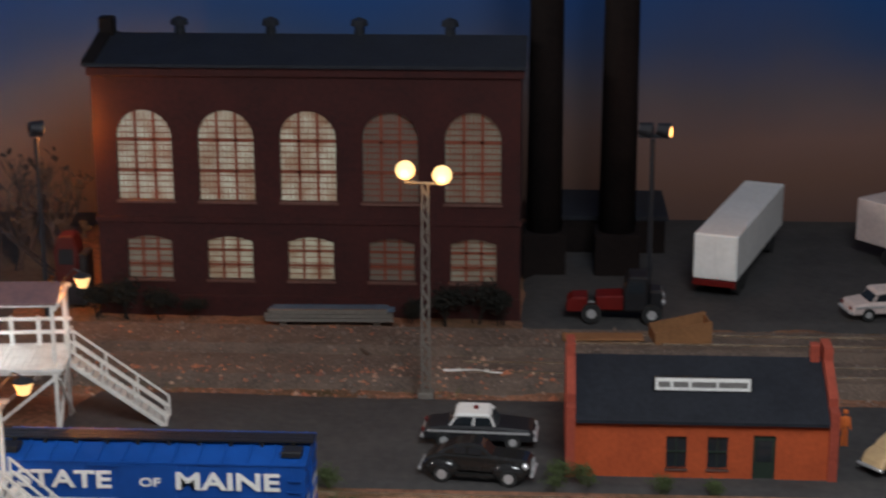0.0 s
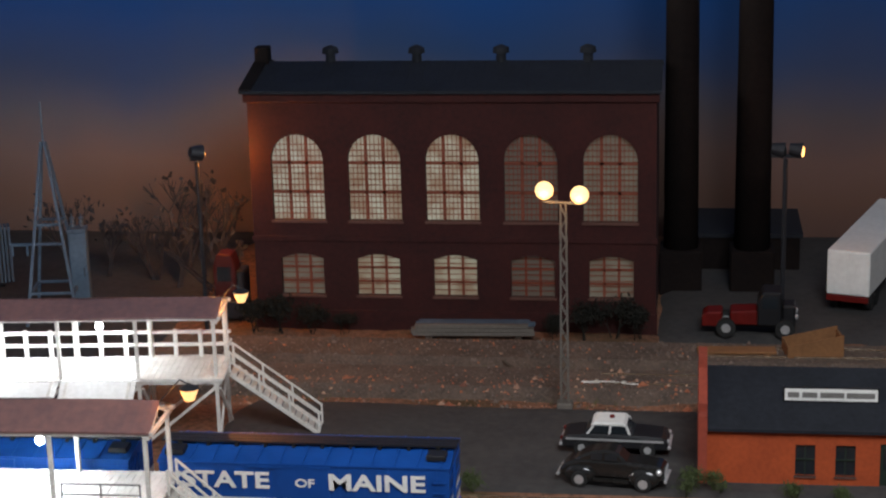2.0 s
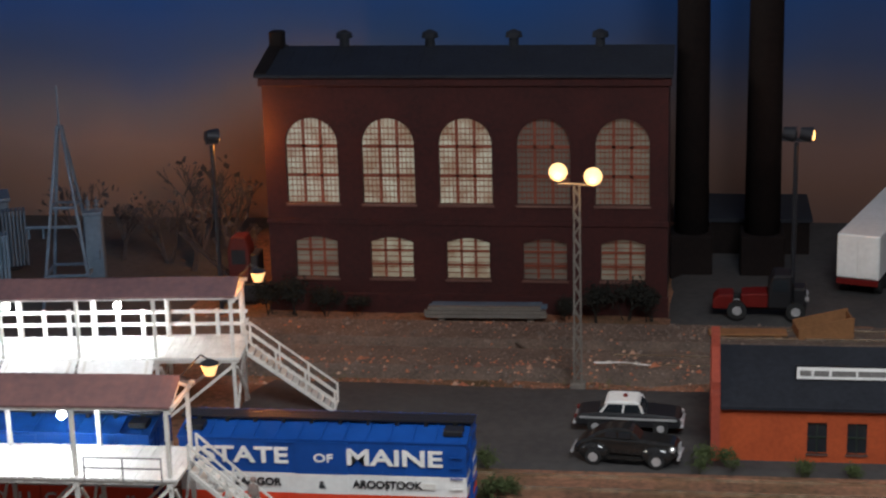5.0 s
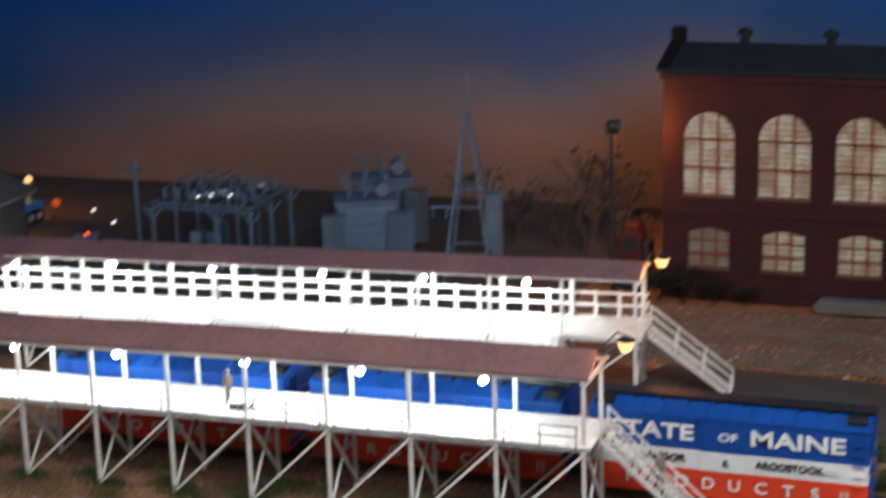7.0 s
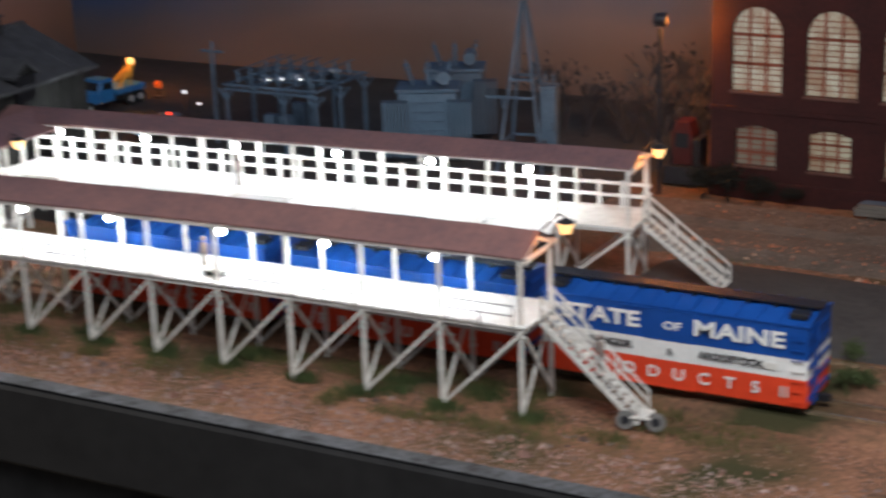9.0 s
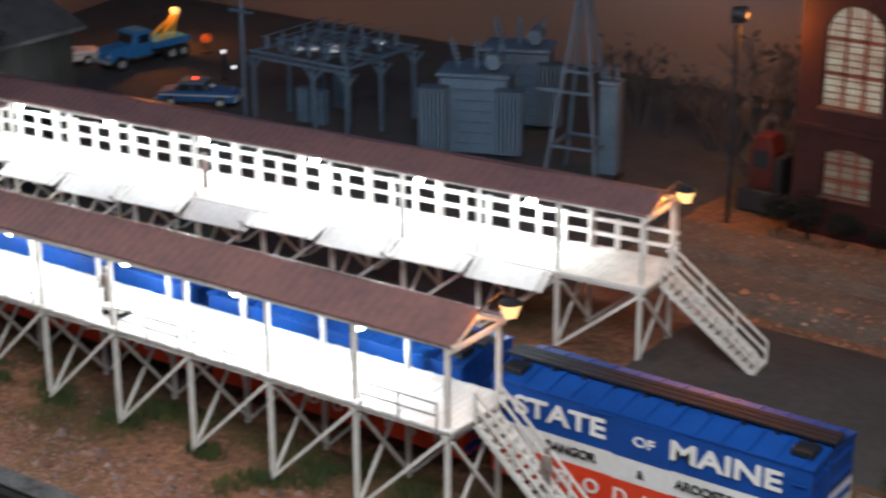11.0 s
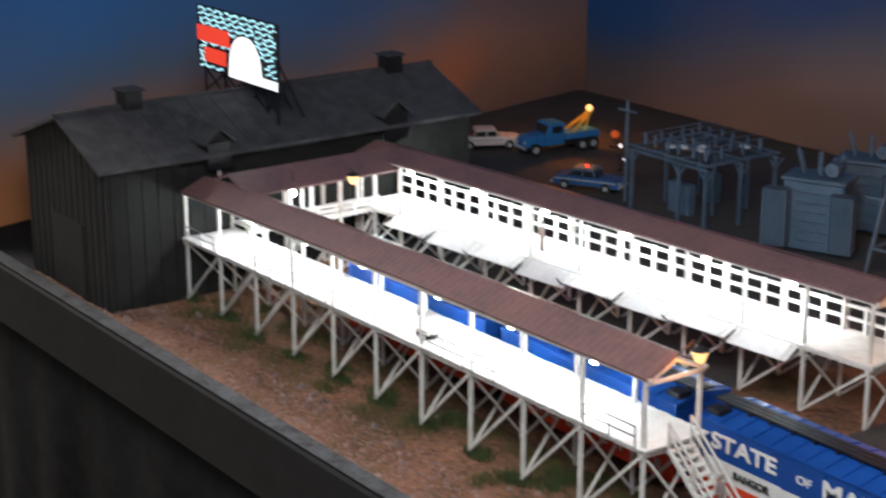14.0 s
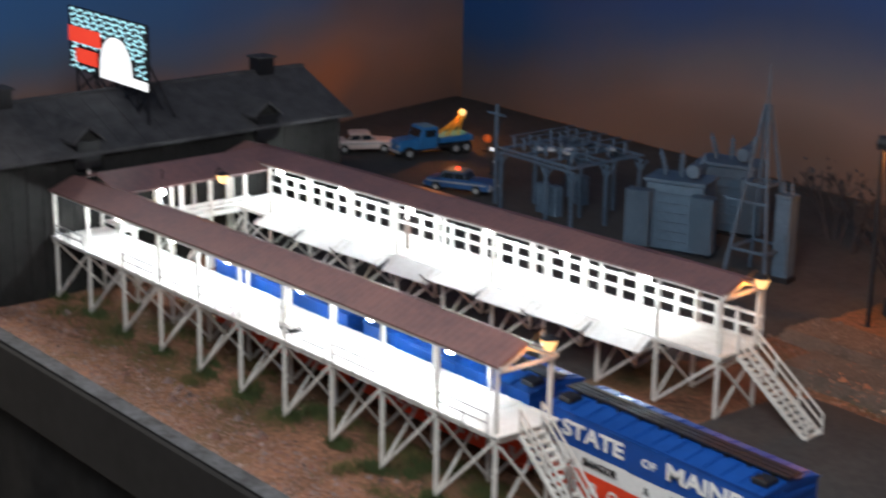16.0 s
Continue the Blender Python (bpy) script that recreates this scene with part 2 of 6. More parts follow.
def grid_sheet(name, x0, x1, y0, y1, step, mat, height, sunk=False):
    """A rolling sheet of ground; sunk lets its worn rim dip under the earth."""
    nx, ny = round((x1 - x0) / step), round((y1 - y0) / step)
    verts = [(x0 + (x1 - x0) * i / nx, y0 + (y1 - y0) * j / ny) for j in range(ny + 1) for i in range(nx + 1)]
    verts = [(max(x, -0.660 - (y + 0.074) * 0.190), y, height(x, y)) for x, y in verts]
    if sunk:
        verts = [(x, y, z - (0.0045 if k // (nx + 1) in (0, ny) or k % (nx + 1) in (0, nx) else 0)) for k, (x, y, z) in enumerate(verts)]
    faces = [(j * (nx + 1) + i, j * (nx + 1) + i + 1, (j + 1) * (nx + 1) + i + 1, (j + 1) * (nx + 1) + i) for j in range(ny) for i in range(nx)]
    me = bpy.data.meshes.new(name)
    me.from_pydata(verts, [], faces)
    me.materials.append(mat)
    ob = new(name, me)
    return smooth(ob)


ground = grid_sheet("ground", -0.80, 0.95, -0.060, 0.64, 0.006, M_DIRT, ground_height)
tagged(ground, "brown scenic earth with gravel and dry grass", "ground", kind="structure")

bm = mesh()
prism(bm, [(-0.663, -0.046), (0.95, -0.046), (0.95, 0.0012), (-0.663, 0.0012)], -0.072, -0.060)
fascia = part("fascia_board", bm, M_FASCIA, None, bevel=0.0030)
tagged(fascia, "black painted board along the layout edge", "fascia", kind="structure")
strip = boxpart("edge_strip", (-0.660, 0.948, -0.0708, -0.0602, 0.0014, 0.0020), M_DUST, None, bevel=0.0002)
tagged(strip, "dusty grey top edge of the layout board", "edge strip", kind="structure")
bm = mesh()
fold = [(-0.662 + 1.61 * q / 140, -0.066 + 0.004 * math.sin(q * 0.9) + 0.003 * math.sin(q * 0.37 + 1)) for q in range(141)]
top = [bm.verts.new((x, -0.064, -0.040)) for x, y in fold]
mid = [bm.verts.new((x, -0.064 + (y + 0.064) * 0.6, -0.20)) for x, y in fold]
low = [bm.verts.new((x + 0.004, -0.064 + (y + 0.064) * 1.8, -0.95)) for x, y in fold]
for q in range(140):
    bm.faces.new((top[q], top[q + 1], mid[q + 1], mid[q]))
    bm.faces.new((mid[q], mid[q + 1], low[q + 1], low[q]))
smooth(tagged(part("skirt_curtain", bm, M_CURTAIN, None), "black cloth hanging below the layout edge", "curtain", kind="structure"))
boxpart("benchwork", (-0.655, 0.945, -0.058, 0.636, -0.050, -0.006), M_FASCIA, None)
tagged(bpy.data.objects["benchwork"], "dark plywood bench under the scenery", "benchwork", kind="structure")

pad = grid_sheet("paving", -0.80, -0.556, -0.058, 0.32, 0.008, M_FASCIA, lambda x, y: 0.0030 + 0.0003 * noise.noise((x * 40, y * 40, 5)), sunk=True)
tagged(pad, "dark bare board behind the ice house", "paving", kind="structure")

# road, yard and tracks
road = grid_sheet("road", -0.02, 0.95, 0.126, 0.258, 0.008, M_ASPHALT, lambda x, y: 0.0022 + bank(x, y) + 0.0003 * noise.noise((x * 60, y * 60, 1)), sunk=True)
tagged(road, "dark grey asphalt street with worn edges", "road", kind="structure")
yard = grid_sheet("yard", 0.215, 0.95, 0.378, 0.64, 0.01, M_ASPHALT, lambda x, y: 0.0020 + 0.0004 * noise.noise((x * 50, y * 50, 1)), sunk=True)
tagged(yard, "dark paved truck yard beside the power house", "yard", kind="structure")
lot = grid_sheet("lot", -0.80, -0.10, 0.145, 0.64, 0.01, M_ASPHALT, lambda x, y: 0.0015 + bank(x, y) + 0.0005 * noise.noise((x * 50, y * 50, 2)), sunk=True)
tagged(lot, "dark paved lot round the substation", "lot", kind="structure")


def track(name, x0, x1, y, label, fill, top, r0):
    """Rails gleam from r0 on; before that the earth has closed over them."""
    t = thing(name, pose(0, y, 0), label, "track", kind="structure")
    bm = mesh()
    prism(bm, [(-0.017, 0.0003), (0.017, 0.0003), (0.013, 0.0022), (-0.013, 0.0022)], 0, 1,
          Matrix(((0, x1 - x0, 0, x0), (1, 0, 0, 0), (0, 0, 1, 0), (0, 0, 0, 1))))
    part("ballast", bm, M_BALLAST, t)
    bm = mesh()
    prism(bm, [(-0.028, -0.004), (0.028, -0.004), (0.017, top), (-0.017, top)], 0, 1,
          Matrix(((0, x1 - x0, 0, x0), (1, 0, 0, 0), (0, 0, 1, 0), (0, 0, 0, 1))))
    part("earth_fill", bm, fill, t, "earth packed between the rails")
    for s in (-1, 1):
        bm = mesh()
        box(bm, r0, x1, s * 0.00825 - 0.0005, s * 0.00825 + 0.0005, 0.0036, 0.0058)
        box(bm, r0, x1, s * 0.00825 - 0.0011, s * 0.00825 + 0.0011, 0.0030, 0.0037)
        part("rail", bm, M_RAIL, t)
    return t


track("track_1", -0.43, 0.60, 0.059, "railway track sunk in brown earth beside the dock", M_DIRT, 0.0040, -0.43)
track("track_2", -0.43, 0.90, 0.108, "railway track sunk in brown earth between the docks", M_DIRT, 0.0040, -0.43)
track("track_4", -0.06, 0.90, 0.294, "worn rails nearly buried in the dirt strip", M_EARTH, 0.0052, 0.185)
track("track_3", -0.10, 0.90, 0.347, "shiny rails half buried in the dirt strip", M_EARTH, 0.0048, 0.245)

# backdrop boards with a painted evening sky
def sky_paint(name, low, end_board):
    m = bpy.data.materials.new(name)
    m.use_nodes = True
    n, l = m.node_tree.nodes, m.node_tree.links
    b = n["Principled BSDF"]
    b.inputs["Roughness"].default_value = 0.85
    b.inputs["Specular IOR Level"].default_value = 0.1
    co, sep = n.new("ShaderNodeTexCoord"), n.new("ShaderNodeSeparateXYZ")
    no = n.new("ShaderNodeTexNoise")
    no.inputs["Scale"].default_value = 4.5
    no.inputs["Detail"].default_value = 4
    l.new(co.outputs["Object"], sep.inputs[0])
    l.new(co.outputs["Object"], no.inputs["Vector"])
    ad = n.new("ShaderNodeMath")
    ad.operation = "MULTIPLY_ADD"
    ad.inputs[1].default_value = 0.10
    l.new(no.outputs["Fac"], ad.inputs[0])
    l.new(sep.outputs["Z"], ad.inputs[2])
    mr = n.new("ShaderNodeMapRange")
    mr.inputs["From Min"].default_value, mr.inputs["From Max"].default_value = 0.045, 0.265
    l.new(ad.outputs[0], mr.inputs["Value"])

    def ramp(stops):
        ra = n.new("ShaderNodeValToRGB")
        els = ra.color_ramp.elements
        els[0].position, els[0].color = stops[0][0], (*stops[0][1], 1)
        els[1].position, els[1].color = stops[-1][0], (*stops[-1][1], 1)
        for p, c in stops[1:-1]:
            els.new(p).color = (*c, 1)
        l.new(mr.outputs[0], ra.inputs["Fac"])
        return ra

    glow = ramp(low)
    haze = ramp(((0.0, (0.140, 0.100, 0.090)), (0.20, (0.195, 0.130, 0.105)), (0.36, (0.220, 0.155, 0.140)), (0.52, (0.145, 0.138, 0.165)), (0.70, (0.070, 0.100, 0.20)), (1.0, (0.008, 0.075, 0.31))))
    pn = n.new("ShaderNodeTexNoise")
    pn.inputs["Scale"].default_value = 2.6
    pn.inputs["Detail"].default_value = 2
    l.new(co.outputs["Object"], pn.inputs["Vector"])
    pr = n.new("ShaderNodeMapRange")
    pr.inputs["From Min"].default_value, pr.inputs["From Max"].default_value = 0.42, 0.60
    l.new(pn.outputs["Fac"], pr.inputs["Value"])
    if end_board:
        ny = n.new("ShaderNodeMath")
        ny.operation = "MULTIPLY_ADD"
        ny.inputs[1].default_value = -0.55
        l.new(sep.outputs["Y"], ny.inputs[0])
        l.new(pn.outputs["Fac"], ny.inputs[2])
        l.new(ny.outputs[0], pr.inputs["Value"])
        pr.inputs["From Min"].default_value, pr.inputs["From Max"].default_value = 0.30, 0.52
    mx = n.new("ShaderNodeMix")
    mx.data_type = "RGBA"
    l.new(pr.outputs[0], mx.inputs["Factor"])
    l.new(haze.outputs["Color"], mx.inputs["A"])
    l.new(glow.outputs["Color"], mx.inputs["B"])
    out = mx.outputs["Result"]
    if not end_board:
        # sky colour multiplied darker and redder towards the truck yard
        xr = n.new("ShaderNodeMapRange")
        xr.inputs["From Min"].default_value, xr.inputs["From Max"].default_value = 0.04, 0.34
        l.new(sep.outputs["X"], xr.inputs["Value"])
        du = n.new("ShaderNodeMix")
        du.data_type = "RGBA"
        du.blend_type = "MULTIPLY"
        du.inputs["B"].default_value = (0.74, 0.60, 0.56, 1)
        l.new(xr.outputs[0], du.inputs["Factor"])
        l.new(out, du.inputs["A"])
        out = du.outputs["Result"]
        # the blue comes lower towards the end board
        xl = n.new("ShaderNodeMapRange")
        xl.inputs["From Min"].default_value, xl.inputs["From Max"].default_value = -0.35, -0.75
        xl.inputs["To Max"].default_value = 0.075
        l.new(sep.outputs["X"], xl.inputs["Value"])
        lift = n.new("ShaderNodeMath")
        l.new(ad.outputs[0], lift.inputs[0])
        l.new(xl.outputs[0], lift.inputs[1])
        l.new(lift.outputs[0], mr.inputs["Value"])
    l.new(out, b.inputs["Base Color"])
    return m


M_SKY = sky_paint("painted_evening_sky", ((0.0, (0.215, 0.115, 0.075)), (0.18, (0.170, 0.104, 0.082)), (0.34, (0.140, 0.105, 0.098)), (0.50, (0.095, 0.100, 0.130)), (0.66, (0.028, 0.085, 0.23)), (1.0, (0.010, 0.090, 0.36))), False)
M_SKYEND = sky_paint("painted_dusk_end", ((0.0, (0.62, 0.215, 0.050)), (0.22, (0.48, 0.180, 0.070)), (0.34, (0.28, 0.175, 0.140)), (0.46, (0.130, 0.180, 0.260)), (0.60, (0.080, 0.190, 0.40)), (1.0, (0.040, 0.180, 0.50))), True)
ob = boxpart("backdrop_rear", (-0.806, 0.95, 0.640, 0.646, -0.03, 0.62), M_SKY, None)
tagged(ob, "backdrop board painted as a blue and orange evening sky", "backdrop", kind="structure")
bm = mesh()
v = [bm.verts.new((x, y, z)) for z in (-0.05, 0.62) for x, y in ((-0.658, -0.074), (-0.662, -0.074), (-0.799, 0.6395), (-0.793, 0.6395))]
for q in ((0, 1, 2, 3), (7, 6, 5, 4), (0, 4, 5, 1), (1, 5, 6, 2), (2, 6, 7, 3), (3, 7, 4, 0)):
    bm.faces.new([v[k] for k in q])
ob = part("backdrop_side", bm, M_SKYEND)
tagged(ob, "end backdrop board painted with an orange dusk", "backdrop", kind="structure")

# the room beyond the layout
ob = boxpart("room_wall", (-6.3, -6.25, -4.0, 3.0, -1.0, 1.6), M_ROOMWALL, None)
tagged(ob, "plain beige wall of the room beyond", "wall", kind="structure")
ob = boxpart("room_floor", (-6.3, 3.0, -4.0, 3.0, -1.05, -1.0), M_ROOMFLOOR, None)
tagged(ob, "plain grey floor of the room", "floor", kind="structure")
ob = boxpart("room_wall_east", (2.95, 3.0, -4.0, 3.0, -1.0, 1.6), M_ROOMWALL, None)
tagged(ob, "plain beige wall of the room", "wall", kind="structure")

# ---- icing docks ----
BAY, BENTS, WIDE, DECK, EAVE, RIDGE = 0.044, 11, 0.034, 0.0475, 0.0812, 0.0890
LONG = BAY * (BENTS - 1)


def dock(m, label, rail_back, bays=BENTS, stair_out=0.056, sy=0.010, bay=BAY, ridge=RIDGE, base=0.0, sag=None):
    t = thing("icing_dock", m, label, "loading dock", "pair of icing docks")
    long = bay * (bays - 1)
    post_me = {}
    for i in range(bays):
        x = -bay * i
        for y in (0, WIDE):
            if "p" not in post_me:
                bm = mesh()
                rod(bm, (0, 0, base - 0.002), (0, 0, EAVE), 0.0018)
                o = part("post", bm, M_GREYWOOD, t)
                post_me["p"] = o.data
            else:
                o = new("post", post_me["p"])
                o.parent = t
            o.location = (x, y, 0)
            if sag:
                o.scale = (1, 1, sag(x))
        rodpart("cap_beam", (x, -0.002, DECK - 0.0036), (x, WIDE + 0.002, DECK - 0.0036), 0.0024, M_GREYWOOD, t)
        rodpart("cross_brace", (x, 0.0012, base + 0.002), (x, WIDE - 0.0012, DECK - 0.006), 0.0011, M_GREYWOOD, t)
        rodpart("cross_brace", (x + 0.0014, WIDE - 0.0012, base + 0.002), (x + 0.0014, 0.0012, DECK - 0.006), 0.0013, M_GREYWOOD, t)
        if i:
            for y in (-0.0017, WIDE + 0.0017):
                rodpart("diagonal_brace", (x + 0.001, y, base + 0.001), (x + bay - 0.001, y, DECK - 0.005), 0.0014, M_GREYWOOD, t)
    for y in (-0.0005, WIDE / 2, WIDE + 0.0005):
        rodpart("stringer", (0.003, y, DECK - 0.0018), (-long - 0.003, y, DECK - 0.0018), 0.0020, M_GREYWOOD, t)
    # deck boards laid across the stringers
    bm = mesh()
    n = int((long + 0.008) / 0.0034)
    for k in range(n):
        x = 0.004 - k * 0.0034
        e = random.uniform(-0.0004, 0.0004)
        box(bm, x - 0.0031, x, -0.0030 + e, WIDE + 0.0030 + e, DECK - 0.0006, DECK + 0.0004 + random.uniform(-0.0001, 0.0001))
    d = part("decking", bm, M_WHITE, t, "white painted deck boards")
    tagged(d, kind="stuff")
    # eave plates and roof
    for y in (0, WIDE):
        rodpart("eave_plate", (0.004, y, EAVE), (-long - 0.004, y, EAVE), 0.0018, M_GREYWOOD, t)
    over = 0.0015
    half = WIDE / 2 + over
    drop = (ridge - EAVE) * over / (WIDE / 2)
    for s in (-1, 1):
        bm = mesh()
        steps = 176
        xs = [0.0025 - (long + 0.0075) * k / steps for k in range(steps + 1)]
        rows = []
        for low in (0, 1):
            for (yy, zz) in ((WIDE / 2, ridge), (WIDE / 2 + s * half * 0.5, (ridge + EAVE - drop) / 2), (WIDE / 2 + s * half, EAVE - drop)):
                rows.append([bm.verts.new((x, yy, zz + 0.0016 - 0.0011 * low + (0.00022 if k % 2 else 0) + 0.0005 * noise.noise((x * 25, s * 3, zz * 40)))) for k, x in enumerate(xs)])
        for a, b in ((0, 1), (1, 2), (4, 3), (5, 4), (2, 5)):
            for k in range(steps):
                bm.faces.new((rows[a][k], rows[a][k + 1], rows[b][k + 1], rows[b][k]))
        part("roof_sheet", bm, M_ROOF, t, "rusty brown corrugated roof sheet")
    for i in list(range(bays)):
        x = -bay * i
        rodpart("rafter", (x, -0.001, EAVE - 0.0020), (x, WIDE / 2, ridge - 0.0018), 0.0012, M_GREYWOOD, t)
        rodpart("rafter", (x, WIDE + 0.001, EAVE - 0.0020), (x, WIDE / 2, ridge - 0.0018), 0.0012, M_GREYWOOD, t)
    # end gable brackets
    rodpart("gable_tie", (0.0015, -0.001, EAVE - 0.002), (0.0015, WIDE + 0.001, EAVE - 0.002), 0.0016, M_GREYWOOD, t)
    rodpart("gable_brace", (0.0015, 0.002, EAVE - 0.001), (0.0015, WIDE / 2, ridge - 0.001), 0.0014, M_GREYWOOD, t)
    # railings
    if rail_back:
        y = WIDE + 0.001
        for z in (0.0078, 0.0150):
            rodpart("rail", (0.003, y, DECK + z), (-long, y, DECK + z), 0.0017, M_WHITE, t)
        for k in range((bays - 1) * 3):
            x = -bay / 3 * k
            if k % 3:
                rodpart("rail_post", (x, y, DECK), (x, y, DECK + 0.0165), 0.0021, M_WHITE, t)
            else:
                rodpart("wall_post", (x, y + 0.001, DECK), (x, y + 0.001, EAVE - 0.001), 0.0027, M_WHITE, t)
        rodpart("rail", (0.003, y, DECK + 0.0105), (0.003, 0.022, DECK + 0.0105), 0.0011, M_WHITE, t)
    else:
        y = -0.0028
        for a in range(0, bays - 1, 1):
            if a in (1, 4, 8):
                continue
            x1, x0 = -bay * a - 0.003, -bay * a - 0.039
            for z in (0.0055, 0.0105):
                rodpart("rail", (x1, y, DECK + z), (x0, y, DECK + z), 0.0006, M_SHADEWIRE, t)
            for k in range(3):
                x = x1 + (x0 - x1) * k / 2
                rodpart("rail_post", (x, y, DECK - 0.001), (x, y, DECK + 0.0108), 0.0006, M_SHADEWIRE, t)
    # stairs off the end
    top, foot = (0.006, DECK), (stair_out, base + 0.002)
    for y in (sy, sy + 0.014):
        rodpart("stair_stringer", (top[0], y, top[1] - 0.001), (foot[0], y, foot[1]), 0.0018, M_GREYWOOD, t)
        for z in (0.0065, 0.012):
            rodpart("stair_rail", (top[0], y, top[1] + z), (foot[0], y, foot[1] + z), 0.0009, M_GREYWOOD, t)
        for k in range(4):
            f = k / 3
            x, z = top[0] + (foot[0] - top[0]) * f, top[1] + (foot[1] - top[1]) * f
            rodpart("stair_post", (x, y, z), (x, y, z + 0.0125), 0.0010, M_GREYWOOD, t)
    for k in range(14):
        f = (k + 0.5) / 14
        x, z = top[0] + (foot[0] - top[0]) * f, top[1] + (foot[1] - top[1]) * f
        boxpart("tread", (x - 0.0018, x + 0.0018, sy, sy + 0.014, z - 0.0004, z + 0.0004), M_GREYWOOD, t)
    if sag:
        for ob in t.children:
            if not ob.name.startswith("post"):
                for v in ob.data.vertices:
                    v.co.z = v.co.z * sag(v.co.x)
    return t


def settle(x):
    """How far the old front dock has sunk towards the ice house."""
    u = min(max(-x / 0.44, 0.0), 1.1)
    return 1 - 0.05 * u - 0.07 * u * u


front_dock = dock(pose(0, 0, 0), "white timber icing dock with a rusty roof and wire rails", False, sag=settle)
BACK = pose(-0.014, 0.169, -0.0015, 0, 0, 5.2)
back_dock = dock(BACK, "white timber icing dock with a board railing and hinged aprons", True, stair_out=0.0530, sy=0.009, bay=0.0420, ridge=0.0862, base=0.0095)


# ---- dock fittings ----
def apron(x, tilt, label):
    """A hinged apron along the dock's front edge, in the dock's own axes."""
    a = thing("apron", BACK @ pose(x, -0.0038, DECK - 0.0002, tilt), label, "dock apron", "aprons along the dock edge")
    bm = mesh()
    box(bm, -0.0204, 0.0204, -0.0006, 0.0002, -0.0125, 0.0)
    part("panel", bm, M_APRON, a, bevel=0.0002)
    for s in (-0.017, 0.017):
        bm = mesh()
        box(bm, s - 0.0008, s + 0.0008, -0.0011, -0.00065, -0.0122, -0.001)
        part("batten", bm, M_GREYWOOD, a)
    bm = mesh()
    rod(bm, (-0.0205, -0.0002, -0.0125), (-0.0205, 0.0040, -0.0075), 0.0009, 6)
    rod(bm, (-0.0205, 0.0040, -0.0075), (-0.0205, 0.0048, -0.0015), 0.0009, 6)
    part("hinge_arm", bm, M_DARKMETAL, a)
    bm = mesh()
    rod(bm, (-0.0208, 0.0020, -0.0105), (-0.0208, -0.0010, -0.0135), 0.0008, 6)
    rod(bm, (-0.0208, -0.0010, -0.0135), (-0.0208, -0.0050, -0.0150), 0.0008, 6)
    part("hook", bm, M_DARKMETAL, a, "dark bent hook")
    return a


for k in range(8):
    apron(-0.0420 - 0.0210 - 0.0420 * k, (-58, -70, -62, -74, -52, -68, -60, -72)[k], "pale grey hinged apron hanging from the dock edge")


bm = mesh()
for k in range(13):
    box(bm, -0.0405 + 0.0034 * k, -0.0374 + 0.0034 * k, -0.0034, WIDE + 0.0030, DECK + 0.00055, DECK + 0.00095)
o = tagged(part("end_decking", bm, M_GREYWOOD, back_dock, "bare grey boards of the end bay"), kind="stuff")


def dock_lamp(place, base, bulb, arm=0.0):
    t = thing("hanging_lamp", base @ pose(*place), "small white lamp hanging under the dock roof", "lamp", "lamps under the dock roofs")
    bm = mesh()
    rod(bm, (0, 0, 0.003), (0, 0, 0.0150), 0.0005, 6)
    part("stem", bm, M_DARKMETAL, t)
    bm = mesh()
    bmesh.ops.create_cone(bm, cap_ends=True, segments=14, radius1=0.0019, radius2=0.0007, depth=0.0018, matrix=Matrix.Translation((0, 0, 0.0034)))
    part("shade", bm, M_WHITE, t)
    bm = mesh()
    ball(bm, (0, 0, 0), 0.0021)
    smooth(part("bulb", bm, M_BULB, t, "glowing white bulb"))
    lamp("bulb_light", (base @ Vector((place[0], place[1], place[2] - 0.001))), bulb, COOL, 0.0028)


for x in (-0.055, -0.120, -0.184, -0.258, -0.320, -0.385):
    dock_lamp((x, 0.017, 0.0705 * settle(x)), pose(0, 0, 0), 0.145)
for x in (-0.066, -0.128, -0.190, -0.260, -0.325, -0.390):
    dock_lamp((x, 0.019, 0.0715), BACK, 0.16)
dock_lamp((-0.400, 0.057, 0.0715), pose(0, 0, 0), 0.11)


def end_lamp(m, watts=0.011):
    t = thing("gable_lamp", m, "amber lantern on a bracket at the dock gable", "lamp", "amber lanterns of the docks")
    bm = mesh()
    rod(bm, (-0.0145, 0, -0.0045), (-0.004, 0, 0.0065), 0.0008, 6)
    rod(bm, (-0.004, 0, 0.0065), (0, 0, 0.0045), 0.0008, 6)
    part("bracket", bm, M_DARKMETAL, t)
    bm = mesh()
    bmesh.ops.create_cone(bm, cap_ends=True, segments=14, radius1=0.0046, radius2=0.0012, depth=0.0020, matrix=Matrix.Translation((0, 0, 0.0036)))
    part("shade", bm, M_DARKMETAL, t)
    bm = mesh()
    bmesh.ops.create_cone(bm, cap_ends=True, segments=12, radius1=0.0022, radius2=0.0042, depth=0.0052, matrix=Matrix.Translation((0, 0, -0.0004)))
    part("lantern", bm, M_AMBERBULB, t, "glowing amber glass")
    lamp("lantern_light", m @ Vector((-0.0065, 0, -0.0015)), watts, AMBER, 0.002)


end_lamp(pose(0.0165, 0.017, 0.0940))
end_lamp(BACK @ pose(0.0130, 0.017, 0.0880))
end_lamp(pose(-0.390, 0.097, 0.0768, 0, 0, 0), 0.006)

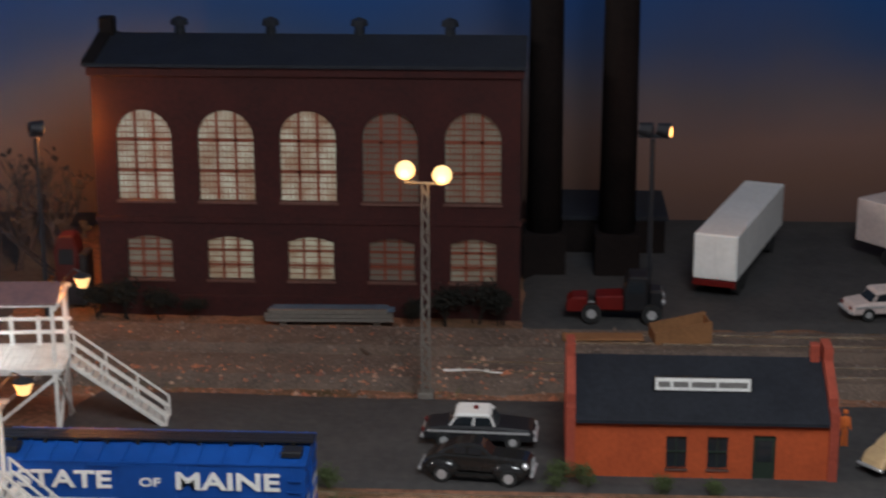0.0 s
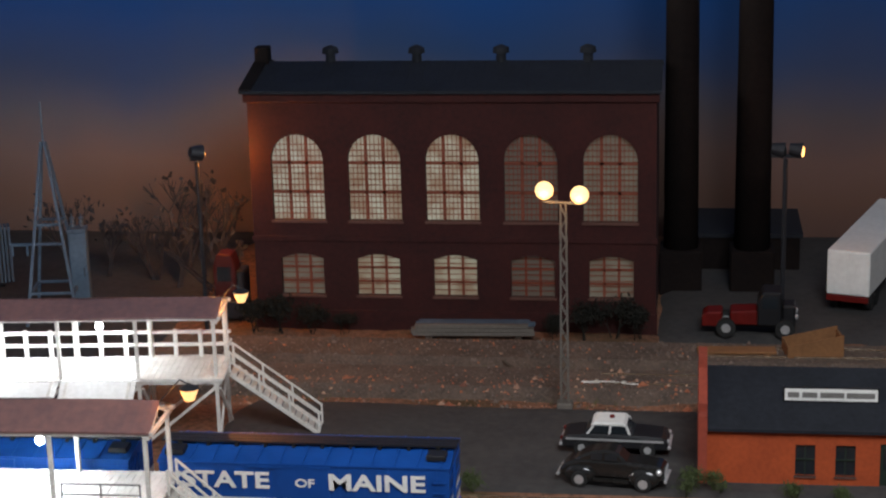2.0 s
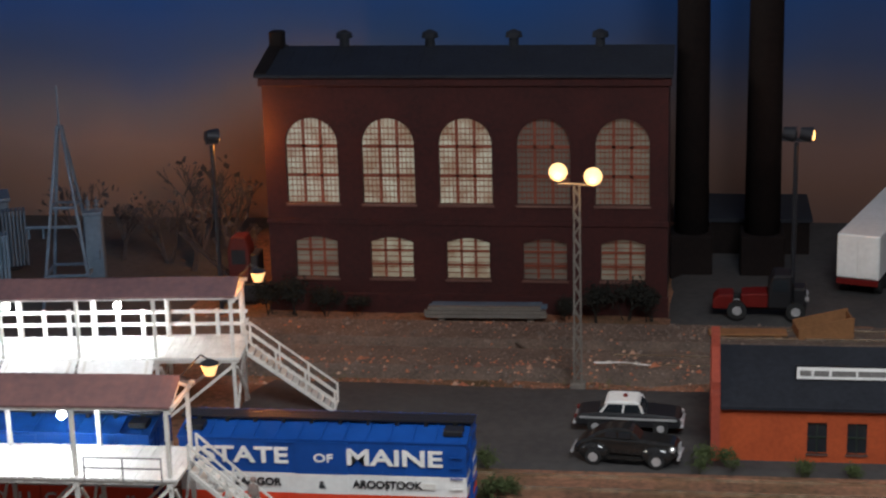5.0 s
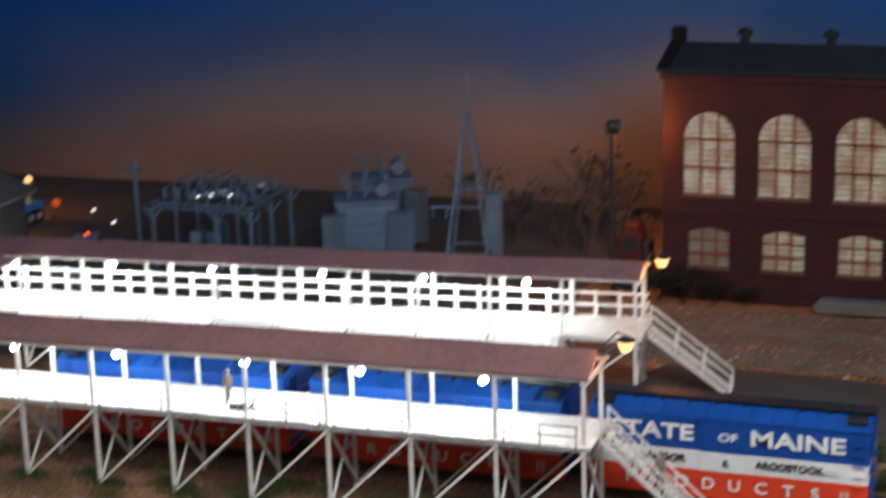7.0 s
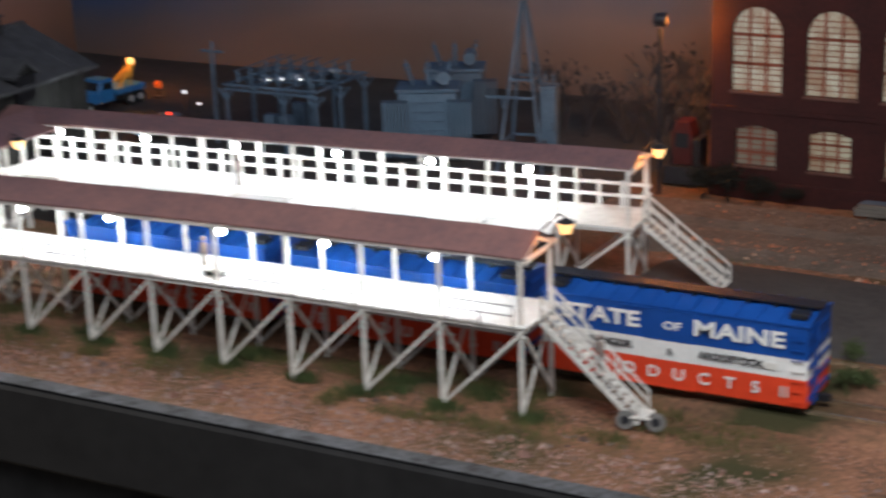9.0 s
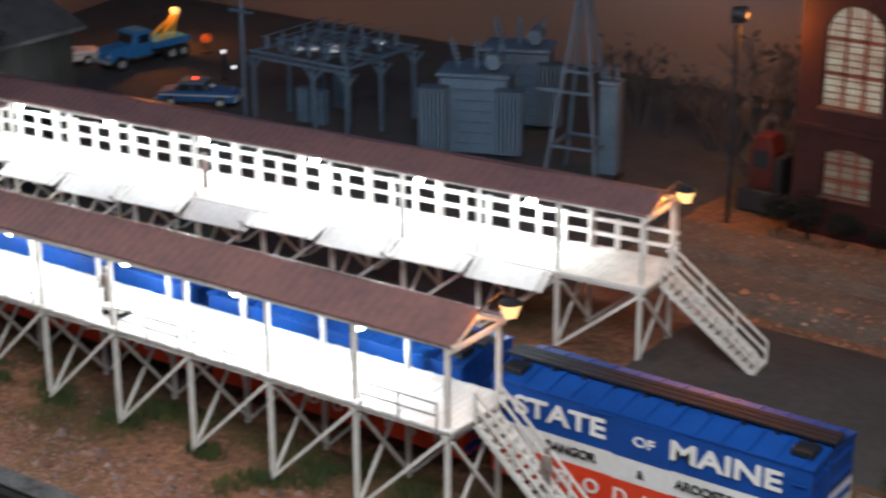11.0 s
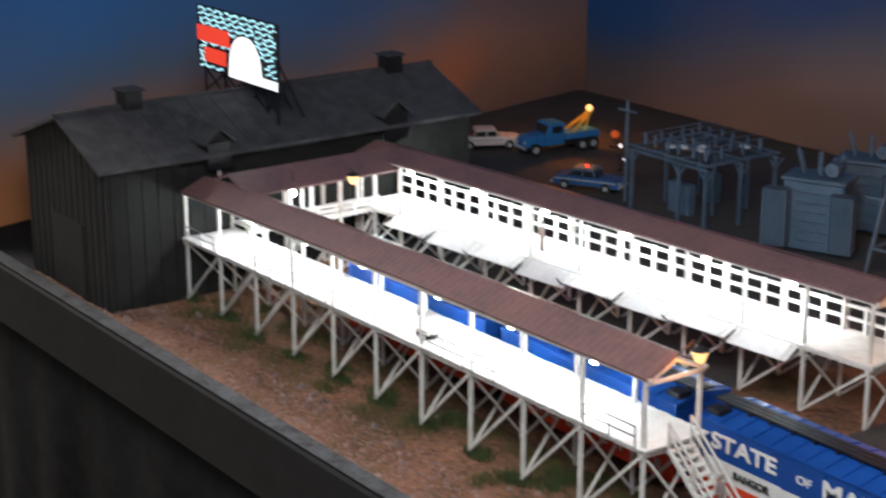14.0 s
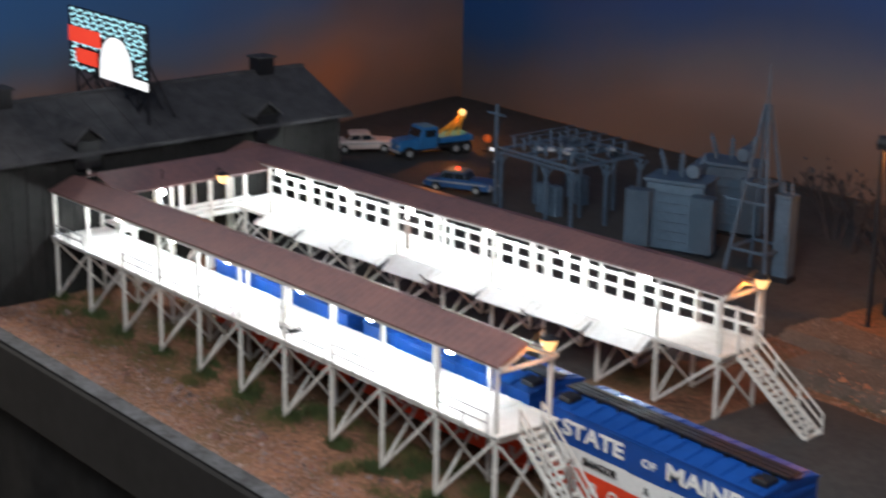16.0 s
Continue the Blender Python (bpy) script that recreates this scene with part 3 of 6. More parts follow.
# crossover between the docks
CDECK, CEAVE, CRIDGE = 0.0447, 0.0760, 0.0845
cross = thing("dock_crossover", pose(-0.432, 0, 0), "white crossover walkway with a rusty roof between the docks", "walkway")
for y in (0.046, 0.076, 0.106, 0.134):
    for x in (-0.0105, 0.0115):
        rodpart("post", (x, y, -0.001), (x, y, CRIDGE - (0.0010 if x > 0 else 0.0095)), 0.0022, M_GREYWOOD, cross)
    rodpart("cap_beam", (-0.011, y, CDECK - 0.0034), (0.0125, y, CDECK - 0.0034), 0.002, M_GREYWOOD, cross)
    rodpart("cross_brace", (-0.0105, y + 0.001, 0.002), (0.0115, y + 0.001, CDECK - 0.006), 0.0013, M_GREYWOOD, cross)
for y in (0.046, 0.076, 0.106):
    rodpart("diagonal_brace", (0.0125, y, 0.002), (0.0125, min(y + 0.030, 0.130), CDECK - 0.006), 0.0014, M_GREYWOOD, cross)
rodpart("stringer", (0.0115, 0.034, CDECK - 0.0012), (0.0115, 0.136, CDECK - 0.0012), 0.0022, M_WHITE, cross)
bm = mesh()
for k in range(30):
    box(bm, -0.0122, 0.0122 + random.uniform(-0.0004, 0.0004), 0.0375 + 0.0034 * k, 0.0375 + 0.0034 * k + 0.0031, CDECK - 0.0002, CDECK + 0.0008)
tagged(part("decking", bm, M_WHITE, cross), kind="stuff")
for z in (0.0036, 0.0072):
    rodpart("rail", (0.0119, 0.040, CDECK + z), (0.0119, 0.138, CDECK + z), 0.0014, M_WHITE, cross)
for k in range(7):
    y = 0.044 + 0.0146 * k
    rodpart("rail_post", (0.0119, y, CDECK), (0.0119, y, CDECK + 0.0080), 0.0015, M_WHITE, cross)
for y in (0.066, 0.083):
    rodpart("door_post", (0.0122, y, CDECK), (0.0122, y, CDECK + 0.0270), 0.0024, M_WHITE, cross)
boxpart("door_head", (0.0108, 0.0136, 0.0648, 0.0842, CDECK + 0.0245, CDECK + 0.0285), M_WHITE, cross)
for rise, xa, xb in ((0, 0.012, 0.0400), (1, 0.012, -0.0120)):
    za, zb = CRIDGE, CEAVE if not rise else CRIDGE - 0.008
    bm = mesh()
    prism(bm, [(xa, za), (xb, zb), (xb, zb + 0.0012), (xa, za + 0.0012)], 0.020, 0.152)
    part("roof_sheet", bm, M_ROOF, cross, "rusty brown corrugated roof sheet")


# ---- box cars ----
def box_car(m, upper_words=True):
    t = thing("box_car", m, "blue, white and red railway box car with white lettering", "railway car", "train of box cars")
    L, W, z0, z1 = 0.1365, 0.0365, 0.0105, 0.0510
    bands = ((z0, 0.0245, M_CARRED, "red lower side"), (0.0245, 0.0345, M_CARWHITE, "white middle band"), (0.0345, z1, M_BLUE, "blue upper side"))
    for a, b, mat, lab in bands:
        bm = mesh()
        box(bm, -L / 2, L / 2, -W / 2, W / 2, a, b)
        part("body_band", bm, mat, t, lab)
    for s in (-1, 1):
        for k in range(12):
            x = -L / 2 + 0.006 + (L - 0.012) * k / 11
            if abs(x) < 0.012:
                continue
            for a, b, mat, lab in bands:
                boxpart("side_rib", (x - 0.0004, x + 0.0004, s * W / 2 - 0.0002, s * W / 2 + 0.0002, a + 0.0003, b - 0.0003), mat, t)
    bm = mesh()
    prism(bm, [(-W / 2 - 0.0006, z1), (W / 2 + 0.0006, z1), (W / 2 + 0.0006, z1 + 0.0008), (0, z1 + 0.0040), (-W / 2 - 0.0006, z1 + 0.0008)], -L / 2 - 0.0006, L / 2 + 0.0006, Matrix.Rotation(math.pi / 2, 4, "Z"))
    part("roof", bm, M_BLUE, t, "blue sheet metal roof")
    for k in range(13):
        x = -L / 2 + 0.004 + (L - 0.008) * k / 12
        for s in (-1, 1):
            bm = mesh()
            rod(bm, (x, s * 0.004, z1 + 0.0038), (x, s * W / 2, z1 + 0.0010), 0.0008)
            part("roof_rib", bm, M_BLUE, t)
    bm = mesh()
    for y in (-0.0034, 0, 0.0034):
        box(bm, -L / 2 - 0.002, L / 2 + 0.002, y - 0.0015, y + 0.0015, z1 + 0.0052, z1 + 0.0060)
    for k in range(10):
        x = -L / 2 + L * (k + 0.5) / 10
        box(bm, x - 0.0008, x + 0.0008, -0.005, 0.005, z1 + 0.0030, z1 + 0.0051)
    part("running_board", bm, M_BLACK, t, "dark roof walk")
    for s in (-1, 1):
        boxpart("hatch", (s * (L / 2 - 0.0065) - 0.0045, s * (L / 2 - 0.0065) + 0.0045, -0.0145, -0.0060, z1 + 0.002, z1 + 0.0048), M_BLACK, t, "black roof hatch", 0.0004)
    d = boxpart("door", (-0.0125, 0.0125, -W / 2 - 0.0008, -W / 2 - 0.0001, 0.0345, z1 - 0.001), M_BLUE, t, "sliding side door")
    for a, b, mat, lab in bands[:2]:
        boxpart("door_band", (-0.0125, 0.0125, -W / 2 - 0.0008, -W / 2 - 0.0001, a + 0.0002, b), mat, t)
    for z in (z1 - 0.0008, z0 + 0.0004):
        rodpart("door_rail", (-0.026, -W / 2 - 0.0006, z), (0.013, -W / 2 - 0.0006, z), 0.0009, M_BLUE if z > 0.03 else M_CARRED, t)
    fy = -W / 2 - 0.0009
    for text, x, z, size, mat, wide, bold in (("STATE", -0.0365, 0.0432, 0.0110, M_CARWHITE, 1.34, 0.00028), ("OF", 0.001, 0.0425, 0.0056, M_CARWHITE, 1.3, 0.00012), ("MAINE", 0.0345, 0.0432, 0.0110, M_CARWHITE, 1.40, 0.00028),
                                       ("BANGOR", -0.0310, 0.0300, 0.0052, M_BLACK, 1.05, 0.00012), ("&", 0.000, 0.0290, 0.0052, M_BLACK, 1.0, 0.0001), ("AROOSTOOK", 0.0310, 0.0300, 0.0052, M_BLACK, 1.0, 0.0001)):
        if upper_words or z < 0.035:
            lettering("lettering", text, size, Matrix.Translation((x, fy, z)), mat, t, wide, bold)
    for k, ch in enumerate("PRODUCTS"):
        lettering("lettering", ch, 0.0082, Matrix.Translation((-0.0475 + 0.0130 * k, fy, 0.0177)), M_CARWHITE, t, 1.1, 0.00014)
    for x in (0.0560, 0.0585):
        bm = mesh()
        box(bm, x - 0.0007, x + 0.0007, fy, fy + 0.0004, 0.0150, 0.0205)
        part("data_panel", bm, M_PINK, t)
    boxpart("road_number_bar", (0.046, 0.054, fy, fy + 0.0004, 0.0283, 0.0312), M_GREYWOOD, t)
    for s in (-1, 1):
        for k in range(7):
            z = z0 + 0.003 + 0.0052 * k
            rodpart("ladder_rung", (s * L / 2 - s * 0.0075, -W / 2 - 0.0012, z), (s * L / 2 - s * 0.0015, -W / 2 - 0.0012, z), 0.0005, M_BLUE if z > 0.034 else (M_CARWHITE if z > 0.0245 else M_CARRED), t)
        rodpart("end_ladder", (s * (L / 2 + 0.0012), -0.012, z0), (s * (L / 2 + 0.0012), -0.012, z1), 0.0007, M_BLUE, t)
        rodpart("end_ladder", (s * (L / 2 + 0.0012), -0.007, z0), (s * (L / 2 + 0.0012), -0.007, z1), 0.0007, M_BLUE, t)
        for k in range(5):
            z = z0 + 0.004 + 0.008 * k
            boxpart("end_rib", (s * L / 2 - 0.0006, s * L / 2 + 0.0006, -W / 2 + 0.002, W / 2 - 0.002, z - 0.0012, z + 0.0012), M_BLUE, t)
        boxpart("coupler", (min(s * L / 2, s * (L / 2 + 0.0065)), max(s * L / 2, s * (L / 2 + 0.0065)), -0.0016, 0.0016, 0.0085, 0.0118), M_DARKMETAL, t)
        tr = boxpart("truck_frame", (s * 0.047 - 0.014, s * 0.047 + 0.014, -0.0125, 0.0125, 0.0088, 0.0108), M_DARKMETAL, t)
        for yy in (-0.0118, 0.0118):
            boxpart("side_frame", (s * 0.047 - 0.013, s * 0.047 + 0.013, yy - 0.0014, yy + 0.0014, 0.0078, 0.0112), M_DARKMETAL, tr)
            for dx in (-0.0095, 0.0095):
                bm = mesh()
                bmesh.ops.create_cone(bm, cap_ends=True, segments=16, radius1=0.0052, radius2=0.0052, depth=0.002, matrix=Matrix.Translation((s * 0.047 + dx, yy * 0.70, 0.0108)) @ Matrix.Rotation(math.pi / 2, 4, "X"))
                part("wheel", bm, M_DARKMETAL, tr)
    boxpart("underframe", (-L / 2 + 0.002, L / 2 - 0.002, -0.010, 0.010, 0.0085, 0.0106), M_DARKMETAL, t)
    return t


box_car(pose(0.0605, 0.059, 0))
car = box_car(pose(-0.0905, 0.059, 0), False)
copy_thing(car, pose(-0.2415, 0.059, 0))


# ---- power house ----
def power_house():
    X0, X1, Y0, Y1, EA, RI = -0.0480, 0.2155, 0.400, 0.495, 0.1575, 0.1680
    t = thing("power_house", pose(0, 0, 0), "red brick power house with tall arched lit windows", "building")
    th = 0.006
    bm = mesh()
    cols = [(-0.0340 + 0.0508 * k, 0.0005 + 0.0508 * k) for k in range(5)]
    edges = [X0] + [e for c in cols for e in c] + [X1]
    for k in range(0, len(edges), 2):
        box(bm, edges[k], edges[k + 1], Y0, Y0 + th, -0.004, EA)
    for a, b in cols:
        la, lb = a + 0.0035, b - 0.0025
        box(bm, a, b, Y0, Y0 + th, -0.004, 0.0220)
        box(bm, a, la, Y0, Y0 + th, 0.0220, 0.0505)
        box(bm, lb, b, Y0, Y0 + th, 0.0220, 0.0505)
        c, r = (la + lb) / 2, (lb - la) / 2
        top = [(la + 2 * r * i / 10, 0.0470 + 0.0032 * math.sin(math.pi * i / 10)) for i in range(11)]
        for i in range(10):
            prism(bm, [top[i], top[i + 1], (top[i + 1][0], 0.0505), (top[i][0], 0.0505)], Y0, Y0 + th)
        box(bm, a, b, Y0, Y0 + th, 0.0505, 0.0730)
        c, r = (a + b) / 2, (b - a) / 2
        arc = [(c - r * math.cos(math.pi * i / 16), 0.1130 + r * math.sin(math.pi * i / 16)) for i in range(17)]
        for i in range(16):
            prism(bm, [arc[i], arc[i + 1], (arc[i + 1][0], EA), (arc[i][0], EA)], Y0, Y0 + th)
    bmesh.ops.remove_doubles(bm, verts=bm.verts, dist=1e-6)
    part("front_wall", bm, M_BRICK, t)
    boxpart("side_wall", (X0, X0 + th, Y0 + th, Y1, -0.004, EA), M_BRICK, t)
    boxpart("side_wall", (X1 - th, X1, Y0 + th, Y1, -0.004, EA), M_BRICK, t)
    boxpart("rear_wall", (X0 + th, X1 - th, Y1 - th, Y1, -0.004, EA), M_BRICK, t)
    boxpart("string_course", (X0 - 0.001, X1 + 0.001, Y0 - 0.0012, Y0, 0.0590, 0.0625), M_BRICK, t, "", 0.0003)
    boxpart("plinth", (X0 - 0.001, X1 + 0.001, Y0 - 0.0018, Y0, -0.004, 0.0120), M_BRICK, t, "", 0.0004)
    boxpart("cornice", (X0 - 0.002, X1 + 0.002, Y0 - 0.0024, Y0, EA - 0.006, EA - 0.0005), M_BRICK, t, "", 0.0005)
    # roof
    ym = 0.447
    bm = mesh()
    rot = Matrix.Rotation(math.pi / 2, 4, "Z")
    prism(bm, [(Y0 - 0.005, EA), (ym, RI), (Y1 + 0.004, EA), (Y1 + 0.004, EA + 0.002), (ym, RI + 0.0022), (Y0 - 0.005, EA + 0.002)], -X1 - 0.003, -X0 + 0.003, Matrix(((0, -1, 0, 0), (1, 0, 0, 0), (0, 0, 1, 0), (0, 0, 0, 1))))
    part("roof", bm, M_SLATE, t, "dark slate roof")
    bm = mesh()
    prism(bm, [(Y0 - 0.004, EA), (ym, RI + 0.001), (Y1, EA), (Y1, EA + 0.0030), (ym, RI + 0.0042), (Y0 - 0.004, EA + 0.0030)], -X0 - 0.004, -X0 + 0.004, Matrix(((0, -1, 0, 0), (1, 0, 0, 0), (0, 0, 1, 0), (0, 0, 0, 1))))
    boxpart("end_chimney", (X0 - 0.0035, X0 + 0.0060, ym - 0.006, ym + 0.004, RI - 0.002, RI + 0.0125), M_STACK, t, "", 0.0008)
    part("parapet", bm, M_STACK, t, "dark brick end parapet")
    for x in (-0.001, 0.057, 0.113, 0.170):
        bm = mesh()
        bmesh.ops.create_cone(bm, cap_ends=True, segments=14, radius1=0.0036, radius2=0.0030, depth=0.009, matrix=Matrix.Translation((x, ym, RI + 0.0040)))
        v = part("roof_vent", bm, M_SLATE, t, "dark round roof ventilator")
        bm = mesh()
        bmesh.ops.create_cone(bm, cap_ends=True, segments=14, radius1=0.0056, radius2=0.0050, depth=0.0034, matrix=Matrix.Translation((x, ym, RI + 0.0092)))
        bmesh.ops.create_cone(bm, cap_ends=True, segments=14, radius1=0.0050, radius2=0.0012, depth=0.0018, matrix=Matrix.Translation((x, ym, RI + 0.0118)))
        part("vent_cap", bm, M_SLATE, v)
    for k in range(27):
        x = X0 + (X1 - X0) * (k + 0.5) / 27
        rodpart("roof_seam", (x, Y0 - 0.004, EA + 0.0020), (x, ym, RI + 0.0022), 0.0006, M_SLATE, t)
    # windows
    lit = (M_LITPANE, M_LITPANE, M_LITPANE, M_DIMPANE, M_DIMPANE2)
    low = (M_DIMPANE2, M_LOWPANE, M_LOWPANE, M_DIMPANE, M_DIMPANE2)
    for k, (a, b) in enumerate(cols):
        c, r = (a + b) / 2, (b - a) / 2
        arc = [(c + r * math.cos(math.pi * i / 16), 0.1130 + r * math.sin(math.pi * i / 16)) for i in range(17)]
        bm = mesh()
        prism(bm, [(a, 0.0730), (b, 0.0730)] + arc, Y0 + 0.0040, Y0 + 0.0046)
        w = part("window", bm, lit[k], t, "tall arched window, lit from inside" if k != 3 else "tall arched window, unlit")
        bm = mesh()
        yb = Y0 + 0.0032
        for f in (1 / 3, 2 / 3):
            x = a + (b - a) * f
            box(bm, x - 0.0010, x + 0.0010, yb - 0.0007, yb + 0.0007, 0.0732, 0.1130 + math.sqrt(max(r * r - (x - c) ** 2, 0)) - 0.0005)
        for z in (0.0915, 0.1110):
            box(bm, a + 0.0002, b - 0.0002, yb - 0.0007, yb + 0.0007, z - 0.0010, z + 0.0010)
        part("mullion", bm, M_FRAME, w, "red painted window bars")
        bm = mesh()
        for f in range(1, 12):
            x = a + (b - a) * f / 12
            if f % 4:
                box(bm, x - 0.0002, x + 0.0002, yb - 0.0002, yb + 0.0003, 0.0732, 0.1130 + math.sqrt(max(r * r - (x - c) ** 2, 0)) - 0.0005)
        for g in range(1, 14):
            z = 0.0730 + 0.00385 * g
            wd = r if z < 0.113 else math.sqrt(max(r * r - (z - 0.113) ** 2, 1e-9))
            box(bm, c - wd + 0.0002, c + wd - 0.0002, yb - 0.0003, yb + 0.0004, z - 0.00025, z + 0.00025)
        part("glazing_bar", bm, M_FRAME, w)
        boxpart("window_sill", (a - 0.001, b + 0.001, Y0 - 0.0018, Y0 + 0.002, 0.0715, 0.0732), M_SILL, w)
        la, lb = a + 0.0035, b - 0.0025
        bm = mesh()
        prism(bm, [(la, 0.0220), (lb, 0.0220)] + [(lb - (lb - la) * i / 10, 0.0470 + 0.0032 * math.sin(math.pi * i / 10)) for i in range(11)], Y0 + 0.0040, Y0 + 0.0046)
        w = part("window", bm, low[k], t, "small segmental window with a lit room" if k in (1, 2) else "small segmental window, dim")
        bm = mesh()
        for f in (1 / 3, 2 / 3):
            x = la + (lb - la) * f
            box(bm, x - 0.0008, x + 0.0008, yb - 0.0006, yb + 0.0006, 0.0222, 0.0492)
        for z in (0.0310, 0.0405):
            box(bm, la + 0.0002, lb - 0.0002, yb - 0.0006, yb + 0.0006, z - 0.0007, z + 0.0007)
        for g in range(1, 8):
            z = 0.0220 + 0.0036 * g
            box(bm, la + 0.0002, lb - 0.0002, yb - 0.0002, yb + 0.0003, z - 0.00022, z + 0.00022)
        part("mullion", bm, M_FRAME, w, "red painted window bars")
        boxpart("window_sill", (la - 0.001, lb + 0.001, Y0 - 0.0016, Y0 + 0.002, 0.0206, 0.0221), M_SILL, w)
    return t


M_FRAME = material("window_bar", (0.22, 0.055, 0.030), None, 60, 0.7)
M_SILL = material("stone_sill", (0.12, 0.055, 0.042), None, 60, 0.8)
M_DIMPANE2 = window_light("half_lit_pane", (0.42, 0.36, 0.26), 0.15)
power_house()


def chimney(x, y, r, label):
    t = thing("smokestack", pose(x, y, 0), label, "chimney", "pair of smokestacks")
    bm = mesh()
    bmesh.ops.create_cone(bm, cap_ends=True, segments=28, radius1=r, radius2=r * 0.80, depth=0.46, matrix=Matrix.Translation((0, 0, 0.228)))
    smooth(part("shaft", bm, M_STACK, t))
    bm = mesh()
    box(bm, -r * 1.2, r * 1.2, -r * 1.2, r * 1.2, -0.002, 0.030)
    part("base", bm, M_STACK, t, bevel=0.001)
    bm = mesh()
    bmesh.ops.create_cone(bm, cap_ends=True, segments=28, radius1=r * 0.92, radius2=r * 0.92, depth=0.012, matrix=Matrix.Translation((0, 0, 0.452)))
    part("crown", bm, M_STACK, t)


chimney(0.2308, 0.500, 0.0122, "tall dark brick smokestack beside the power house")
chimney(0.2797, 0.500, 0.0126, "tall dark brick smokestack behind the truck yard")
annex = thing("boiler_annex", pose(0.26, 0.57, 0), "low dark brick boiler annex behind the smokestacks", "building")
boxpart("wall", (-0.040, 0.055, -0.030, 0.040, -0.002, 0.026), M_STACK, annex)
boxpart("roof", (-0.042, 0.057, -0.032, 0.042, 0.026, 0.029), M_SLATE, annex)


# ---- lamp posts ----
def street_lamp():
    t = thing("street_lamp", pose(0.1665, 0.255, 0.002), "street lamp with two glowing globes on a lattice post", "street lamp")
    boxpart("base", (-0.0045, 0.0045, -0.0045, 0.0045, -0.002, 0.003), M_CARD2, t, "", 0.0006)
    bm = mesh()
    for sx in (-1, 1):
        for sy in (-1, 1):
            rod(bm, (sx * 0.0022, sy * 0.0022, 0.002), (sx * 0.0014, sy * 0.0014, 0.120), 0.0008)
    n = 16
    for k in range(n):
        z0, z1 = 0.004 + 0.115 * k / n, 0.004 + 0.115 * (k + 1) / n
        s = 1 if k % 2 else -1
        for sy in (-1, 1):
            rod(bm, (s * 0.0019, sy * 0.0019, z0), (-s * 0.0019, sy * 0.0019, z1), 0.0006)
            rod(bm, (sy * 0.0019, s * 0.0019, z0), (sy * 0.0019, -s * 0.0019, z1), 0.0006)
    part("lattice_post", bm, M_CARD2, t, "grey lattice post")
    bm = mesh()
    rod(bm, (-0.0105, 0, 0.121), (0.0095, 0, 0.1200), 0.0016, 8)
    part("crossarm", bm, M_CARD2, t)
    for x, z in ((-0.0105, 0.1275), (0.0092, 0.1250)):
        g = mesh()
        ball(g, (x, 0, z), 0.0052, seg=16, rings=12)
        smooth(part("globe", g, M_GLOBE, t, "glowing orange-white globe"))
        lamp("globe_light", (0.1665 + x, 0.255 - 0.007, z + 0.000), 0.014, (1.0, 0.50, 0.16), 0.004)


M_CARD2 = material("grey_post", (0.16, 0.14, 0.12), None, 70, 0.8)
street_lamp()


def yard_lamp(x, y, h, turn, watts, colour, label, heads, beam=0.0):
    t = thing("yard_lamp", pose(x, y, 0.0, 0, 0, turn), label, "flood lamp", "yard flood lamps")
    rodpart("pole", (0, 0, -0.001), (0, 0, h - 0.006), 0.0030, M_DARKMETAL, t, 10)
    rodpart("crossarm", (min(heads) - 0.002, 0, h - 0.004), (max(heads) + 0.004, 0, h - 0.004), 0.0022, M_DARKMETAL, t)
    for dx in heads:
        bm = mesh()
        bmesh.ops.create_cone(bm, cap_ends=True, segments=16, radius1=0.0034, radius2=0.0052, depth=0.008, matrix=Matrix.Translation((dx + 0.002, 0, h)) @ Matrix.Rotation(math.radians(100), 4, "Y"))
        f = part("floodlight", bm, M_DARKMETAL, t)
        bm = mesh()
        ball(bm, (dx + 0.0062, 0, h - 0.0008), 0.0036, 0.35)
        part("lens", bm, M_GLOBE if colour == AMBER and dx > 0 else M_DARKMETAL, f)
    p = t.matrix_basis @ Vector((0.0165, 0, h - 0.002))
    lamp("flood_light", p, watts, colour, 0.003)
    if beam:
        data = bpy.data.lights.new("flood_beam", "SPOT")
        data.energy, data.color, data.shadow_soft_size = beam, (1.0, 0.46, 0.17), 0.004
        data.spot_size, data.spot_blend = math.radians(80), 1.0
        new("flood_beam", data).matrix_basis = look(p, p + Vector((-0.20, 0.9, -0.42)))


yard_lamp(-0.080, 0.3868, 0.121, 34, 0.34, AMBER, "black pole with a floodlight beside the brick wall", (-0.002,), 0.62)
yard_lamp(0.296, 0.405, 0.120, -5, 0.03, AMBER, "dark pole with a glowing floodlight over the truck yard", (-0.007, 0.004))


